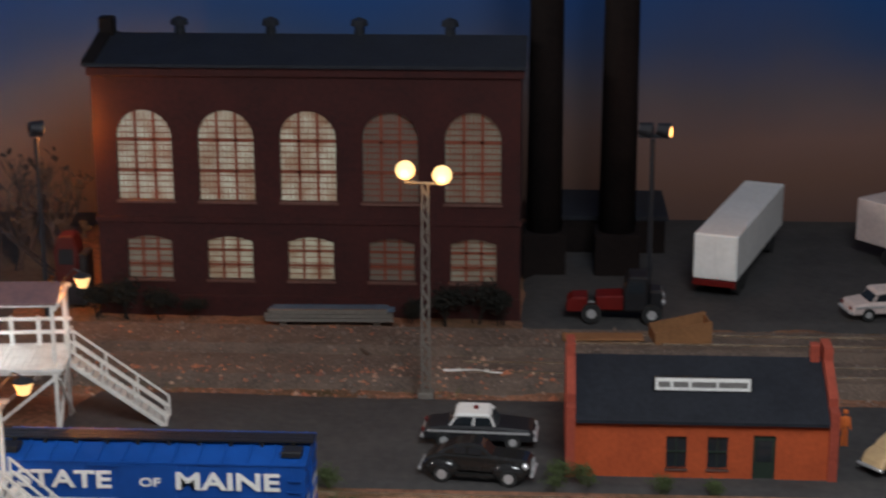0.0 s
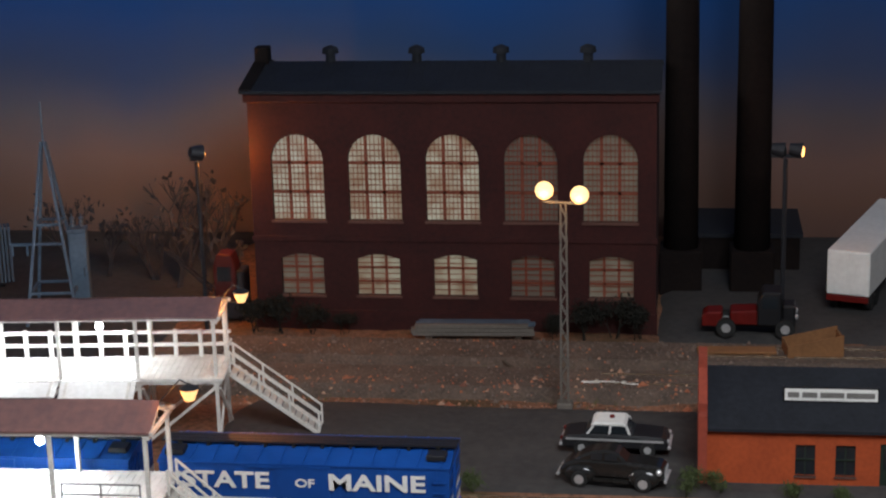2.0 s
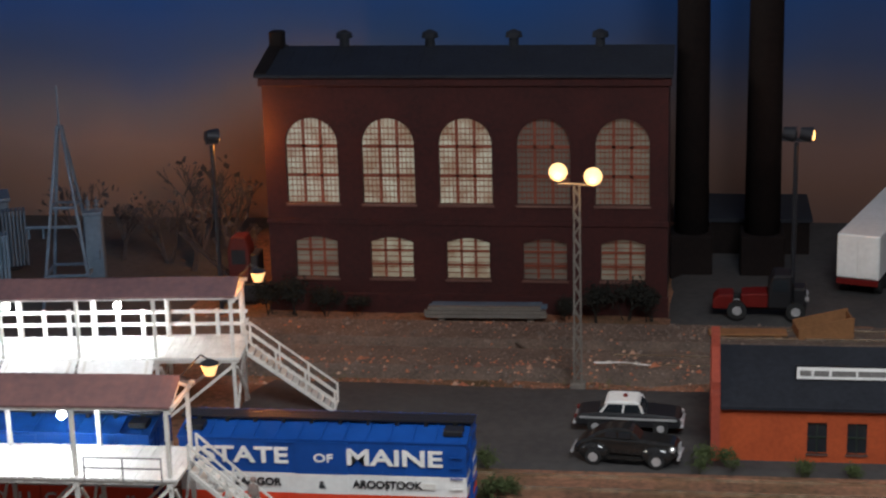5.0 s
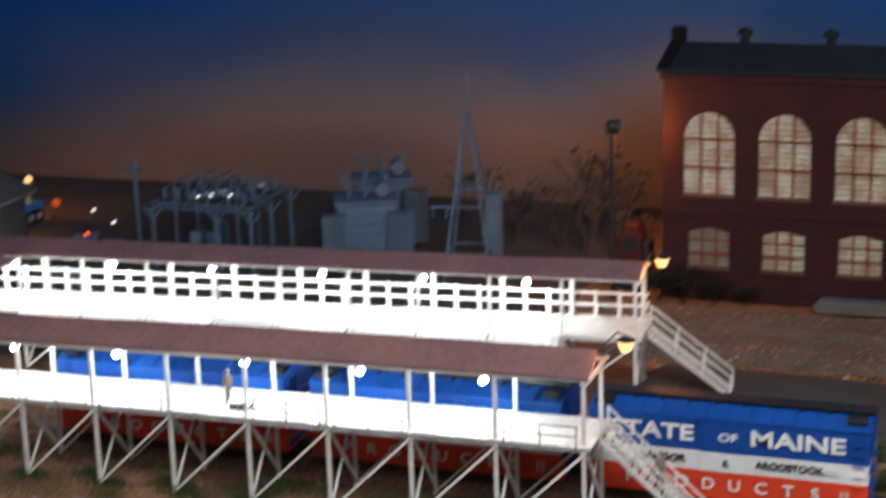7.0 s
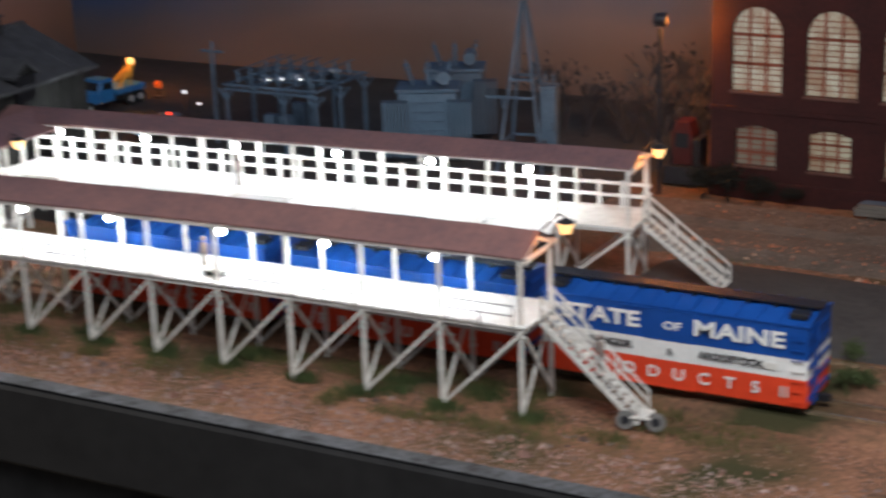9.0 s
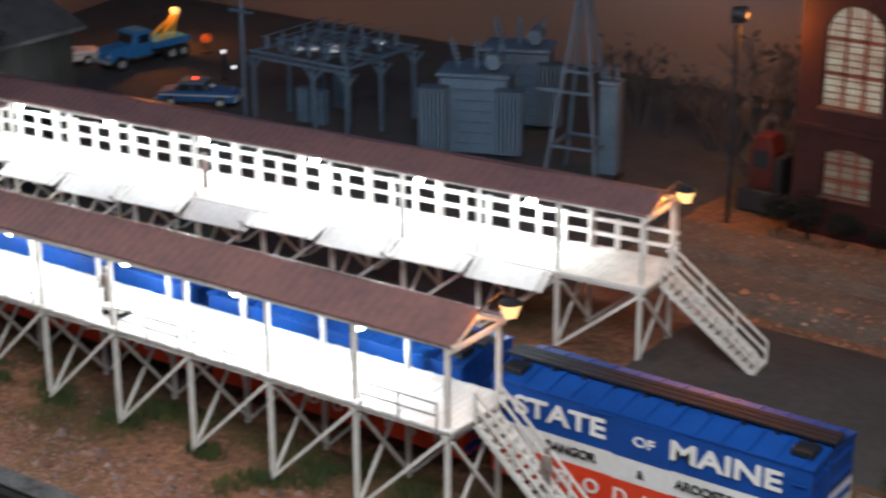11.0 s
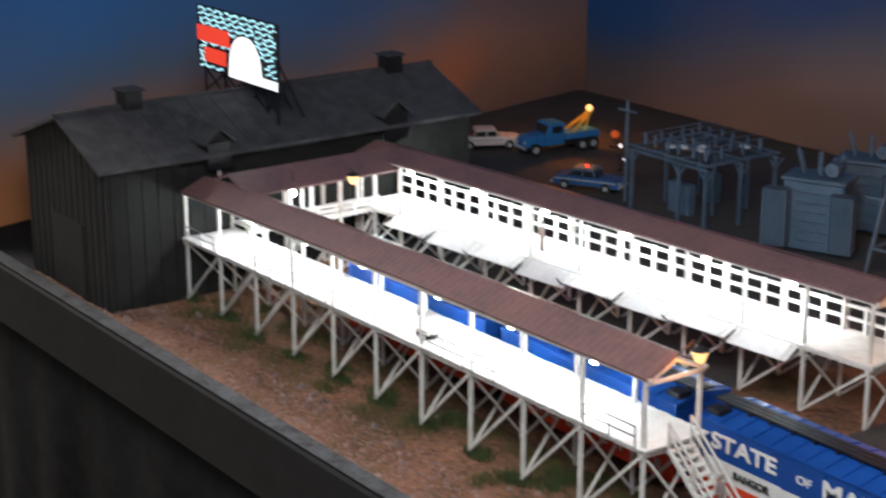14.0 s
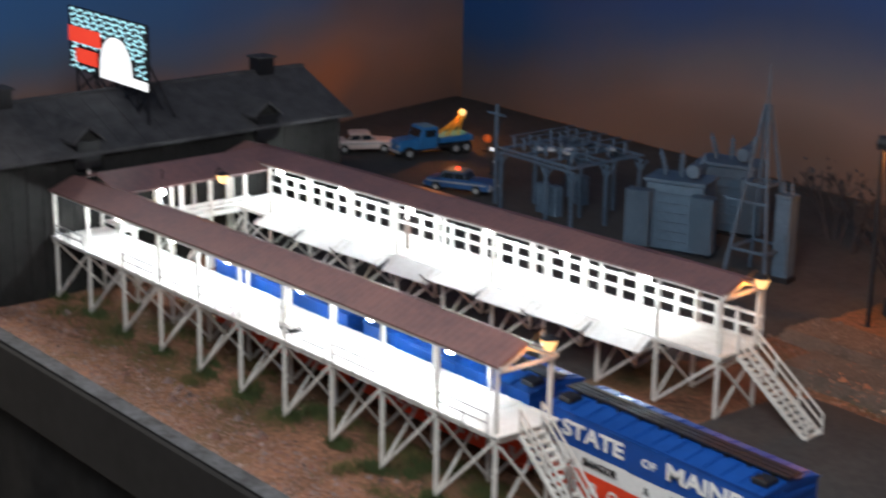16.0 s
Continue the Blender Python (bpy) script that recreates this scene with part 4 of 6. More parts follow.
# ---- street side ----
def sedan(m, label, body, roofmat, beacon=None, group="parked cars"):
    t = thing("sedan", m, label, "car", group)
    L, W = 0.056, 0.0200
    bm = mesh()
    prof = [(-0.028, 0.0040), (0.028, 0.0040), (0.0285, 0.0085), (0.026, 0.0108), (0.011, 0.0118), (-0.016, 0.0118), (-0.0265, 0.0105), (-0.0285, 0.0080)]
    prism(bm, prof, -W / 2, W / 2)
    part("body", bm, body, t, bevel=0.0010)
    bm = mesh()
    prism(bm, [(-0.0170, 0.0112), (0.0105, 0.0112), (0.0058, 0.0166), (-0.0118, 0.0166)], -W / 2 + 0.0018, W / 2 - 0.0018)
    part("window_band", bm, M_GLASS, t, "dark car windows", bevel=0.0008)
    bm = mesh()
    prism(bm, [(-0.0132, 0.0160), (0.0066, 0.0160), (0.0050, 0.0182), (-0.0112, 0.0182)], -W / 2 + 0.0016, W / 2 - 0.0016)
    part("roof", bm, roofmat, t, bevel=0.0007)
    for x in (-0.0150, -0.0030, 0.0082):
        for s in (-1, 1):
            rodpart("pillar", (x, s * (W / 2 - 0.0017), 0.0112), (x * 0.75, s * (W / 2 - 0.0019), 0.0163), 0.0010, roofmat, t)
    for x in (-0.0175, 0.0175):
        for s in (-1, 1):
            bm = mesh()
            bmesh.ops.create_cone(bm, cap_ends=True, segments=18, radius1=0.0042, radius2=0.0042, depth=0.0024, matrix=Matrix.Translation((x, s * (W / 2 - 0.0008), 0.0042)) @ Matrix.Rotation(math.pi / 2, 4, "X"))
            w = part("wheel", bm, M_TYRE, t)
            bm = mesh()
            bmesh.ops.create_cone(bm, cap_ends=True, segments=14, radius1=0.0024, radius2=0.0020, depth=0.0027, matrix=Matrix.Translation((x, s * (W / 2 - 0.0006), 0.0042)) @ Matrix.Rotation(math.pi / 2, 4, "X"))
            part("hubcap", bm, M_CHROME, w, "chrome hubcap")
    for x in (-0.0288, 0.0288):
        boxpart("bumper", (x - 0.0009, x + 0.0009, -W / 2, W / 2, 0.0048, 0.0066), M_CHROME, t, "chrome bumper", 0.0004)
        for s in (-1, 1):
            bm = mesh()
            ball(bm, (x * 0.985, s * 0.0072, 0.0086), 0.0014, 0.6)
            part("headlight" if x > 0 else "tail_light", bm, M_CHROME if x > 0 else M_REDPAINT, t)
    rodpart("trim_strip", (-0.026, -W / 2 - 0.0002, 0.0092), (0.026, -W / 2 - 0.0002, 0.0092), 0.0010, M_CHROME, t)
    if beacon:
        bm = mesh()
        ball(bm, (-0.002, 0, 0.0188), 0.0014, 1, 1, 0.9)
        part("beacon", bm, beacon, t, "roof beacon")
    return t


sedan(pose(0.1985, 0.190, 0.0026, 0, 0, -3), "black and white police sedan parked on the asphalt", M_BLACK, M_CARWHITE, M_REDPAINT)


def old_sedan(m, label, paint):
    """A rounded car of the forties: fat wings, long bonnet, sloping tail."""
    t = thing("old_sedan", m, label, "car", "parked cars")
    bm = mesh()
    prism(bm, [(-0.0270, 0.0045), (0.0260, 0.0045), (0.0272, 0.0085), (0.0262, 0.0118), (0.0240, 0.0128), (0.0075, 0.0138), (-0.0160, 0.0138), (-0.0235, 0.0112), (-0.0272, 0.0075)], -0.0072, 0.0072)
    part("body", bm, paint, t, bevel=0.0014)
    bm = mesh()
    prism(bm, [(0.0085, 0.0130), (0.0030, 0.0185), (-0.0030, 0.0195), (-0.0095, 0.0185), (-0.0160, 0.0155), (-0.0205, 0.0122)], -0.0066, 0.0066)
    c = part("cabin", bm, paint, t, bevel=0.0012)
    for s in (-1, 1):
        for a, b in ((-0.0105, -0.0045), (-0.0035, 0.0030)):
            boxpart("side_window", (a, b, s * 0.0067 - 0.0003, s * 0.0067 + 0.0003, 0.0140, 0.0175), M_GLASS, c)
        for x, r in ((0.0168, 0.0072), (-0.0160, 0.0070)):
            bm = mesh()
            ball(bm, (x, s * 0.0080, 0.0060), r, 1.15, 0.36, 0.72, 16, 10)
            w = smooth(part("fender", bm, paint, t))
            bm = mesh()
            bmesh.ops.create_cone(bm, cap_ends=True, segments=18, radius1=0.0042, radius2=0.0042, depth=0.0026, matrix=Matrix.Translation((x, s * 0.0094, 0.0042)) @ Matrix.Rotation(math.pi / 2, 4, "X"))
            w = part("wheel", bm, M_TYRE, t)
            bm = mesh()
            bmesh.ops.create_cone(bm, cap_ends=True, segments=14, radius1=0.0025, radius2=0.0025, depth=0.0032, matrix=Matrix.Translation((x, s * 0.0094, 0.0042)) @ Matrix.Rotation(math.pi / 2, 4, "X"))
            part("hubcap", bm, M_CHROME, w, "chrome hubcap")
        bm = mesh()
        ball(bm, (0.0245, s * 0.0072, 0.0098), 0.0018, 0.9)
        part("headlight", bm, M_CHROME, t, "chrome headlight")
        boxpart("running_board", (-0.0090, 0.0095, s * 0.0084 - 0.0016, s * 0.0084 + 0.0016, 0.0036, 0.0046), paint, t)
    for x in (-0.0277, 0.0277):
        boxpart("bumper", (x - 0.0008, x + 0.0008, -0.0082, 0.0082, 0.0044, 0.0060), M_CHROME, t, "chrome bumper", 0.0004)
    bm = mesh()
    for k in range(5):
        box(bm, 0.0270, 0.0277, -0.0030 + 0.0014 * k, -0.0026 + 0.0014 * k, 0.0062, 0.0112)
    part("grille", bm, M_CHROME, t)


old_sedan(pose(0.1990, 0.146, 0.0026, 0, 0, -8), "glossy black rounded old sedan beside the police car", M_GLOSSBLACK)
old_sedan(pose(0.412, 0.172, 0.0026, 0, 0, 38), "tan rounded old car beside the orange brick shop", M_TAN)
sedan(pose(0.446, 0.408, 0.0026, 0, 0, 12), "pale grey car standing in the truck yard", M_PINK, M_PINK)
sedan(pose(-0.490, 0.386, 0.0022, 0, 0, 28), "blue police sedan with a red roof beacon", M_NAVY, M_TANK, M_REDLAMP)
sedan(pose(-0.648, 0.405, 0.0022, 0, 0, 60), "pale car parked behind the tow truck", M_PINK, M_PINK)


def shop():
    X0, X1, Y0, Y1, EA, RI = 0.2440, 0.3710, 0.150, 0.222, 0.0314, 0.0502
    t = thing("brick_shop", pose(0, 0, 0.001), "small orange brick shop with a dark tiled roof", "building")
    th = 0.003
    ops = ((0.2905, 0.3005, 0.0060, 0.0228), (0.3105, 0.3205, 0.0060, 0.0228), (0.3325, 0.3435, 0.000, 0.0240))
    bm = mesh()
    x = X0
    for a, b, c, d in ops:
        box(bm, x, a, Y0, Y0 + th, -0.003, EA)
        if c > 0:
            box(bm, a, b, Y0, Y0 + th, -0.003, c)
        box(bm, a, b, Y0, Y0 + th, d, EA)
        x = b
    box(bm, x, X1, Y0, Y0 + th, -0.003, EA)
    bmesh.ops.remove_doubles(bm, verts=bm.verts, dist=1e-6)
    part("front_wall", bm, M_ORANGE, t)
    boxpart("rear_wall", (X0, X1, Y1 - th, Y1, -0.003, EA), M_ORANGE, t)
    ym = (Y0 + Y1) / 2
    sw = Matrix(((0, -1, 0, 0), (1, 0, 0, 0), (0, 0, 1, 0), (0, 0, 0, 1)))
    for xa in (X0 - 0.0022, X1 - 0.0022):
        bm = mesh()
        prism(bm, [(Y0 - 0.002, -0.003), (Y0 - 0.002, EA + 0.006), (Y0 + 0.006, EA + 0.006), (Y0 + 0.006, EA + 0.010), (ym - 0.008, RI + 0.003), (ym - 0.008, RI + 0.009), (ym + 0.008, RI + 0.009), (ym + 0.008, RI + 0.003), (Y1 - 0.006, EA + 0.010), (Y1 - 0.006, EA + 0.006), (Y1 + 0.002, EA + 0.006), (Y1 + 0.002, -0.003)], -xa - 0.0044, -xa, sw)
        part("end_wall", bm, M_REDBRICK2, t, "red brick end wall with a stepped parapet")
    for s, ye in ((-1, Y0 - 0.003), (1, Y1 + 0.003)):
        bm = mesh()
        prism(bm, [(ye, EA - 0.0015), (ye, EA + 0.0002), (ym, RI + 0.0017), (ym, RI)], -X1 + 0.0024, -X0 - 0.0024, sw)
        part("roof_slope", bm, M_SLATE, t, "dark slate roof")
    for a, b, c, d in ops:
        if c > 0:
            w = boxpart("window", (a, b, Y0 + 0.0018, Y0 + 0.0022, c, d), M_GLASS, t, "dark shop window")
            boxpart("window_sill", (a - 0.0006, b + 0.0006, Y0 - 0.0009, Y0 + 0.001, c - 0.0010, c), M_SILL, w)
            rodpart("glazing_bar", (a, Y0 + 0.0014, (c + d) / 2), (b, Y0 + 0.0014, (c + d) / 2), 0.0007, M_GREENFRAME, w)
            rodpart("glazing_bar", ((a + b) / 2, Y0 + 0.0014, c), ((a + b) / 2, Y0 + 0.0014, d), 0.0007, M_GREENFRAME, w)
        else:
            w = boxpart("door", (a, b, Y0 + 0.0012, Y0 + 0.0022, c, d), M_GREENFRAME, t, "dark green panelled door")
            boxpart("door_panel", (a + 0.0018, b - 0.0018, Y0 + 0.0008, Y0 + 0.0012, 0.010, 0.021), M_GLASS, w)
    # roof sign with illegible lettering
    k = (RI - EA) / (ym - Y0)
    y = Y0 + 0.0150
    z = EA + k * 0.0150 + 0.0016
    sg = boxpart("sign_board", (0.2845, 0.3325, y - 0.0010, y, z - 0.0002, z + 0.0078), M_BLACK, t, "small roof sign with a dark frame")
    boxpart("sign_face", (0.2853, 0.3317, y - 0.0014, y - 0.001, z + 0.0007, z + 0.0070), M_CARWHITE, sg, "white sign face")
    for a, b in ((0.2868, 0.2925), (0.2940, 0.3015), (0.3030, 0.3150), (0.3162, 0.3302)):
        boxpart("text_bar", (a, b, y - 0.0017, y - 0.0014, z + 0.0024, z + 0.0052), M_GREYBAR, sg)
    boxpart("chimney", (X1 - 0.008, X1 - 0.0035, ym - 0.003, ym + 0.003, RI - 0.004, RI + 0.009), M_REDBRICK2, t, "", 0.0004)


M_REDBRICK2 = material("dark_red_brick", (0.32, 0.060, 0.035), None, 60, 0.9)
M_GREENFRAME = material("dark_green_paint", (0.020, 0.032, 0.022), None, 60, 0.6)
M_GREYBAR = material("grey_ink", (0.18, 0.17, 0.16), None, 60, 0.7)
shop()


def trailer(m, label, body):
    t = thing("box_trailer", m, label, "trailer", "parked trailers")
    boxpart("box_body", (-0.0142, 0.0142, 0, 0.148, 0.0125, 0.0425), body, t, "", 0.0006)
    boxpart("rear_door", (-0.0130, -0.0004, -0.0006, 0, 0.0140, 0.0415), body, t)
    boxpart("rear_door", (0.0004, 0.0130, -0.0006, 0, 0.0140, 0.0415), body, t)
    boxpart("bumper", (-0.0138, 0.0138, -0.0012, 0.001, 0.0085, 0.0122), M_REDPAINT, t, "red rear bumper")
    boxpart("frame", (-0.008, 0.008, 0.002, 0.146, 0.0095, 0.0124), M_DARKMETAL, t)
    for y in (0.014, 0.027, 0.118):
        for s in (-1, 1):
            bm = mesh()
            bmesh.ops.create_cone(bm, cap_ends=True, segments=16, radius1=0.0058, radius2=0.0058, depth=0.005, matrix=Matrix.Translation((s * 0.0110, y, 0.0058)) @ Matrix.Rotation(math.pi / 2, 4, "Y"))
            part("wheel", bm, M_TYRE, t)


trailer(pose(0.3400, 0.438, 0.0022, 0, 0, -18.5), "white box trailer with a red bumper in the truck yard", M_CARWHITE)
trailer(pose(0.548, 0.430, 0.0022, 0, 0, 38), "pale box trailer standing in the truck yard", M_PINK)


def truck(m, label, paint, bed=True, crane=False, group="parked trucks"):
    t = thing("truck", m, label, "truck", group)
    boxpart("chassis", (-0.036, 0.034, -0.006, 0.006, 0.0060, 0.0090), M_DARKMETAL, t)
    bm = mesh()
    prism(bm, [(0.016, 0.0075), (0.036, 0.0075), (0.036, 0.0150), (0.033, 0.0170), (0.016, 0.0178)], -0.0085, 0.0085)
    part("hood", bm, paint, t, bevel=0.0010)
    bm = mesh()
    prism(bm, [(-0.002, 0.0075), (0.0165, 0.0075), (0.0165, 0.0185), (0.0130, 0.0270), (-0.002, 0.0270)], -0.0105, 0.0105)
    c = part("cab", bm, paint, t, bevel=0.0009)
    for s in (-1, 1):
        boxpart("side_window", (0.001, 0.0110, s * 0.0106 - 0.0003, s * 0.0106 + 0.0003, 0.0185, 0.0245), M_GLASS, c)
    bm = mesh()
    prism(bm, [(0.0160, 0.0188), (0.0168, 0.0188), (0.0143, 0.0250), (0.0135, 0.0250)], -0.0085, 0.0085)
    part("windscreen", bm, M_GLASS, c)
    for s in (-1, 1):
        for x in (0.027, -0.020, -0.031) if bed else (0.027, -0.022):
            bm = mesh()
            bmesh.ops.create_cone(bm, cap_ends=True, segments=16, radius1=0.0056, radius2=0.0056, depth=0.0038, matrix=Matrix.Translation((x, s * 0.0090, 0.0056)) @ Matrix.Rotation(math.pi / 2, 4, "X"))
            w = part("wheel", bm, M_TYRE, t)
            bm = mesh()
            bmesh.ops.create_cone(bm, cap_ends=True, segments=12, radius1=0.0028, radius2=0.0024, depth=0.0042, matrix=Matrix.Translation((x, s * 0.0090, 0.0056)) @ Matrix.Rotation(math.pi / 2, 4, "X"))
            part("hub", bm, M_CHROME, w)
        bm = mesh()
        ball(bm, (0.0362, s * 0.0062, 0.0120), 0.0016, 0.6)
        part("headlight", bm, M_CHROME, t)
    boxpart("bumper", (0.0362, 0.0378, -0.010, 0.010, 0.0062, 0.0085), M_CHROME, t, "", 0.0004)
    if bed:
        boxpart("bed", (-0.038, -0.004, -0.0105, 0.0105, 0.0110, 0.0165), paint, t, "", 0.0008)
    if crane:
        bm = mesh()
        for s in (-1, 1):
            rod(bm, (-0.012, s * 0.006, 0.0165), (-0.034, s * 0.002, 0.0320), 0.0018)
            rod(bm, (-0.024, s * 0.006, 0.0165), (-0.032, s * 0.002, 0.0305), 0.0013)
        part("tow_boom", bm, M_YELLOW, t, "yellow tow boom")
        bm = mesh()
        ball(bm, (-0.033, 0, 0.0345), 0.0030)
        part("work_lamp", bm, M_AMBERBULB, t, "glowing amber work lamp")
        lamp("tow_light", m @ Vector((-0.033, -0.006, 0.0390)), 0.120, AMBER, 0.003)
    return t


M_YELLOW = material("yellow_paint", (0.60, 0.32, 0.05), None, 50, 0.5, bump=0)
truck(pose(-0.604, 0.446, 0.0022, 0, 0, -98), "light blue tow truck with a yellow boom and lamp", M_TRUCKBLUE, True, True)
rt = thing("old_truck", pose(0.2760, 0.394, 0.0022, 0, 0, 178), "dark red old truck with a black cab in the yard", "truck", "parked trucks")
boxpart("chassis", (-0.028, 0.029, -0.005, 0.005, 0.0058, 0.0082), M_BLACK, rt)
bm = mesh()
prism(bm, [(-0.004, 0.0078), (0.013, 0.0078), (0.013, 0.0165), (-0.004, 0.0175)], -0.0085, 0.0085)
part("bed", bm, M_REDPAINT, rt, "red low body", bevel=0.0008)
bm = mesh()
prism(bm, [(0.018, 0.0060), (0.031, 0.0060), (0.031, 0.0125), (0.028, 0.0155), (0.018, 0.0160)], -0.0080, 0.0080)
part("hood", bm, M_REDPAINT, rt, bevel=0.0010)
bm = mesh()
prism(bm, [(-0.019, 0.0078), (-0.004, 0.0078), (-0.004, 0.0230), (-0.007, 0.0300), (-0.019, 0.0300)], -0.0100, 0.0100)
cabin = part("cab", bm, M_BLACK, rt, "black cab", bevel=0.0010)
for sd in (-1, 1):
    boxpart("side_window", (-0.0165, -0.0070, sd * 0.0101 - 0.0003, sd * 0.0101 + 0.0003, 0.0195, 0.0270), M_GLASS, cabin)
    for x in (0.0155, -0.0215):
        bm = mesh()
        bmesh.ops.create_cone(bm, cap_ends=True, segments=18, radius1=0.0062, radius2=0.0062, depth=0.0040, matrix=Matrix.Translation((x, sd * 0.0088, 0.0062)) @ Matrix.Rotation(math.pi / 2, 4, "X"))
        w = part("wheel", bm, M_TYRE, rt)
        bm = mesh()
        bmesh.ops.create_cone(bm, cap_ends=True, segments=12, radius1=0.0030, radius2=0.0026, depth=0.0044, matrix=Matrix.Translation((x, sd * 0.0088, 0.0062)) @ Matrix.Rotation(math.pi / 2, 4, "X"))
        part("hub", bm, M_CHROME, w)
    bm = mesh()
    ball(bm, (-0.0285, sd * 0.0070, 0.0140), 0.0020, 0.6)
    part("tail_light", bm, M_CHROME, rt)
boxpart("fuel_drum", (-0.028, -0.0195, -0.0080, 0.0080, 0.0078, 0.0210), M_BLACK, rt, "", 0.0012)


# ---- ice house ----
def ice_house():
    X0, X1, Y0, Y1, EA, RX, RI = -0.566, -0.4445, -0.054, 0.232, 0.094, -0.502, 0.117
    t = thing("ice_house", pose(0, 0, 0), "black tarred ice house with a gabled roof", "building")
    th = 0.004
    bm = mesh()
    prism(bm, [(X0, -0.012), (X1, -0.012), (X1, EA), (RX, RI), (X0, EA)], Y0, Y0 + th)
    part("gable_wall", bm, M_BLACKWALL, t)
    bm = mesh()
    prism(bm, [(X0, -0.012), (X1, -0.012), (X1, EA), (RX, RI), (X0, EA)], Y1 - th, Y1)
    part("gable_wall", bm, M_BLACKWALL, t)
    boxpart("side_wall", (X1 - th, X1, Y0 + th, Y1 - th, -0.012, EA), M_BLACKWALL, t)
    boxpart("side_wall", (X0, X0 + th, Y0 + th, Y1 - th, -0.012, EA), M_BLACKWALL, t)
    for k in range(13):
        x = X0 + 0.004 + (X1 - X0 - 0.008) * k / 12
        top = EA + (RI - EA) * (1 - abs(x - RX) / (X1 - RX if x > RX else RX - X0))
        rodpart("batten", (x, Y0 - 0.0001, -0.010), (x, Y0 - 0.0001, top - 0.002), 0.0009, M_BLACKWALL, t)
    for k in range(26):
        y = Y0 + 0.004 + (Y1 - Y0 - 0.008) * k / 25
        rodpart("batten", (X1 + 0.0001, y, -0.010), (X1 + 0.0001, y, EA - 0.002), 0.0009, M_BLACKWALL, t)
    for xe in (X0 - 0.009, X1 + 0.006):
        ze = EA - (RI - EA) * (abs(xe - RX) / abs((X1 if xe > RX else X0) - RX) - 1)
        bm = mesh()
        prism(bm, [(RX, RI + 0.0006), (xe, ze + 0.0006), (xe, ze + 0.0030), (RX, RI + 0.0030)], Y0 - 0.006, Y1 + 0.007)
        part("roof_slope", bm, M_BLACKROOF, t, "dusty dark grey roof")
        for k in range(17):
            y = Y0 - 0.004 + (Y1 - Y0 + 0.008) * k / 16
            rodpart("roof_seam", (RX, y, RI + 0.0030), (xe, y, ze + 0.0030), 0.0007, M_BLACKROOF, t)
    boxpart("ridge_cap", (RX - 0.002, RX + 0.002, Y0 - 0.0065, Y1 + 0.0075, RI + 0.0022, RI + 0.0042), M_BLACKROOF, t)
    for y in (-0.006, 0.203):
        v = boxpart("roof_vent", (RX - 0.0065, RX + 0.0065, y - 0.0065, y + 0.0065, RI, RI + 0.0125), M_BLACK, t, "dark louvred roof vent")
        boxpart("vent_cap", (RX - 0.0082, RX + 0.0082, y - 0.0082, y + 0.0082, RI + 0.0125, RI + 0.0140), M_BLACKROOF, v, "", 0.0004)
    # hoods over the hoists
    for y in (0.026, 0.166):
        d = boxpart("hoist_hood", (X1 - 0.024, X1 + 0.005, y - 0.0085, y + 0.0085, EA - 0.010, EA + 0.008), M_BLACK, t, "dark gabled hoist hood")
        for s in (-1, 1):
            bm = mesh()
            sw = Matrix(((0, -1, 0, 0), (1, 0, 0, 0), (0, 0, 1, 0), (0, 0, 0, 1)))
            prism(bm, [(y, EA + 0.0165), (y + s * 0.0120, EA + 0.0065), (y + s * 0.0120, EA + 0.0085), (y, EA + 0.0185)], -X1 - 0.007, -X1 + 0.055, sw)
            part("hood_roof", bm, M_BLACKROOF, d, "dusty hood roof")
        bm = mesh()
        prism(bm, [(y - 0.0085, EA + 0.0075), (y + 0.0085, EA + 0.0075), (y, EA + 0.0160)], -X1 - 0.003, -X1 + 0.024, sw)
        part("hood_gable", bm, M_BLACKWALL, d)
    rodpart("hoist_rope", (X1 + 0.004, 0.026, EA + 0.006), (X1 + 0.004, 0.026, EA - 0.012), 0.0006, M_CHROME, t, 6)
    boxpart("hoist_hook", (X1 + 0.0032, X1 + 0.0048, 0.025, 0.027, EA - 0.0165, EA - 0.012), M_PINK, t)
    bm = mesh()
    box(bm, X0 + 0.04, X0 + 0.085, Y0 - 0.0006, Y0 + 0.001, -0.002, 0.050)
    part("plank_door", bm, M_BLACKWALL, t)
    return t


ice_house()


def paint_glow(name, colour, strength):
    m = material(name, colour, tuple(c * 0.75 for c in colour), 140, 0.5, bump=0, glow=strength)
    return m


M_SIGNCYAN = paint_glow("neon_cyan", (0.45, 0.86, 0.95), 1.1)
M_SIGNRED = paint_glow("neon_red", (0.85, 0.06, 0.03), 0.75)
M_SIGNWHITE = paint_glow("neon_white", (0.90, 0.90, 0.90), 1.0)


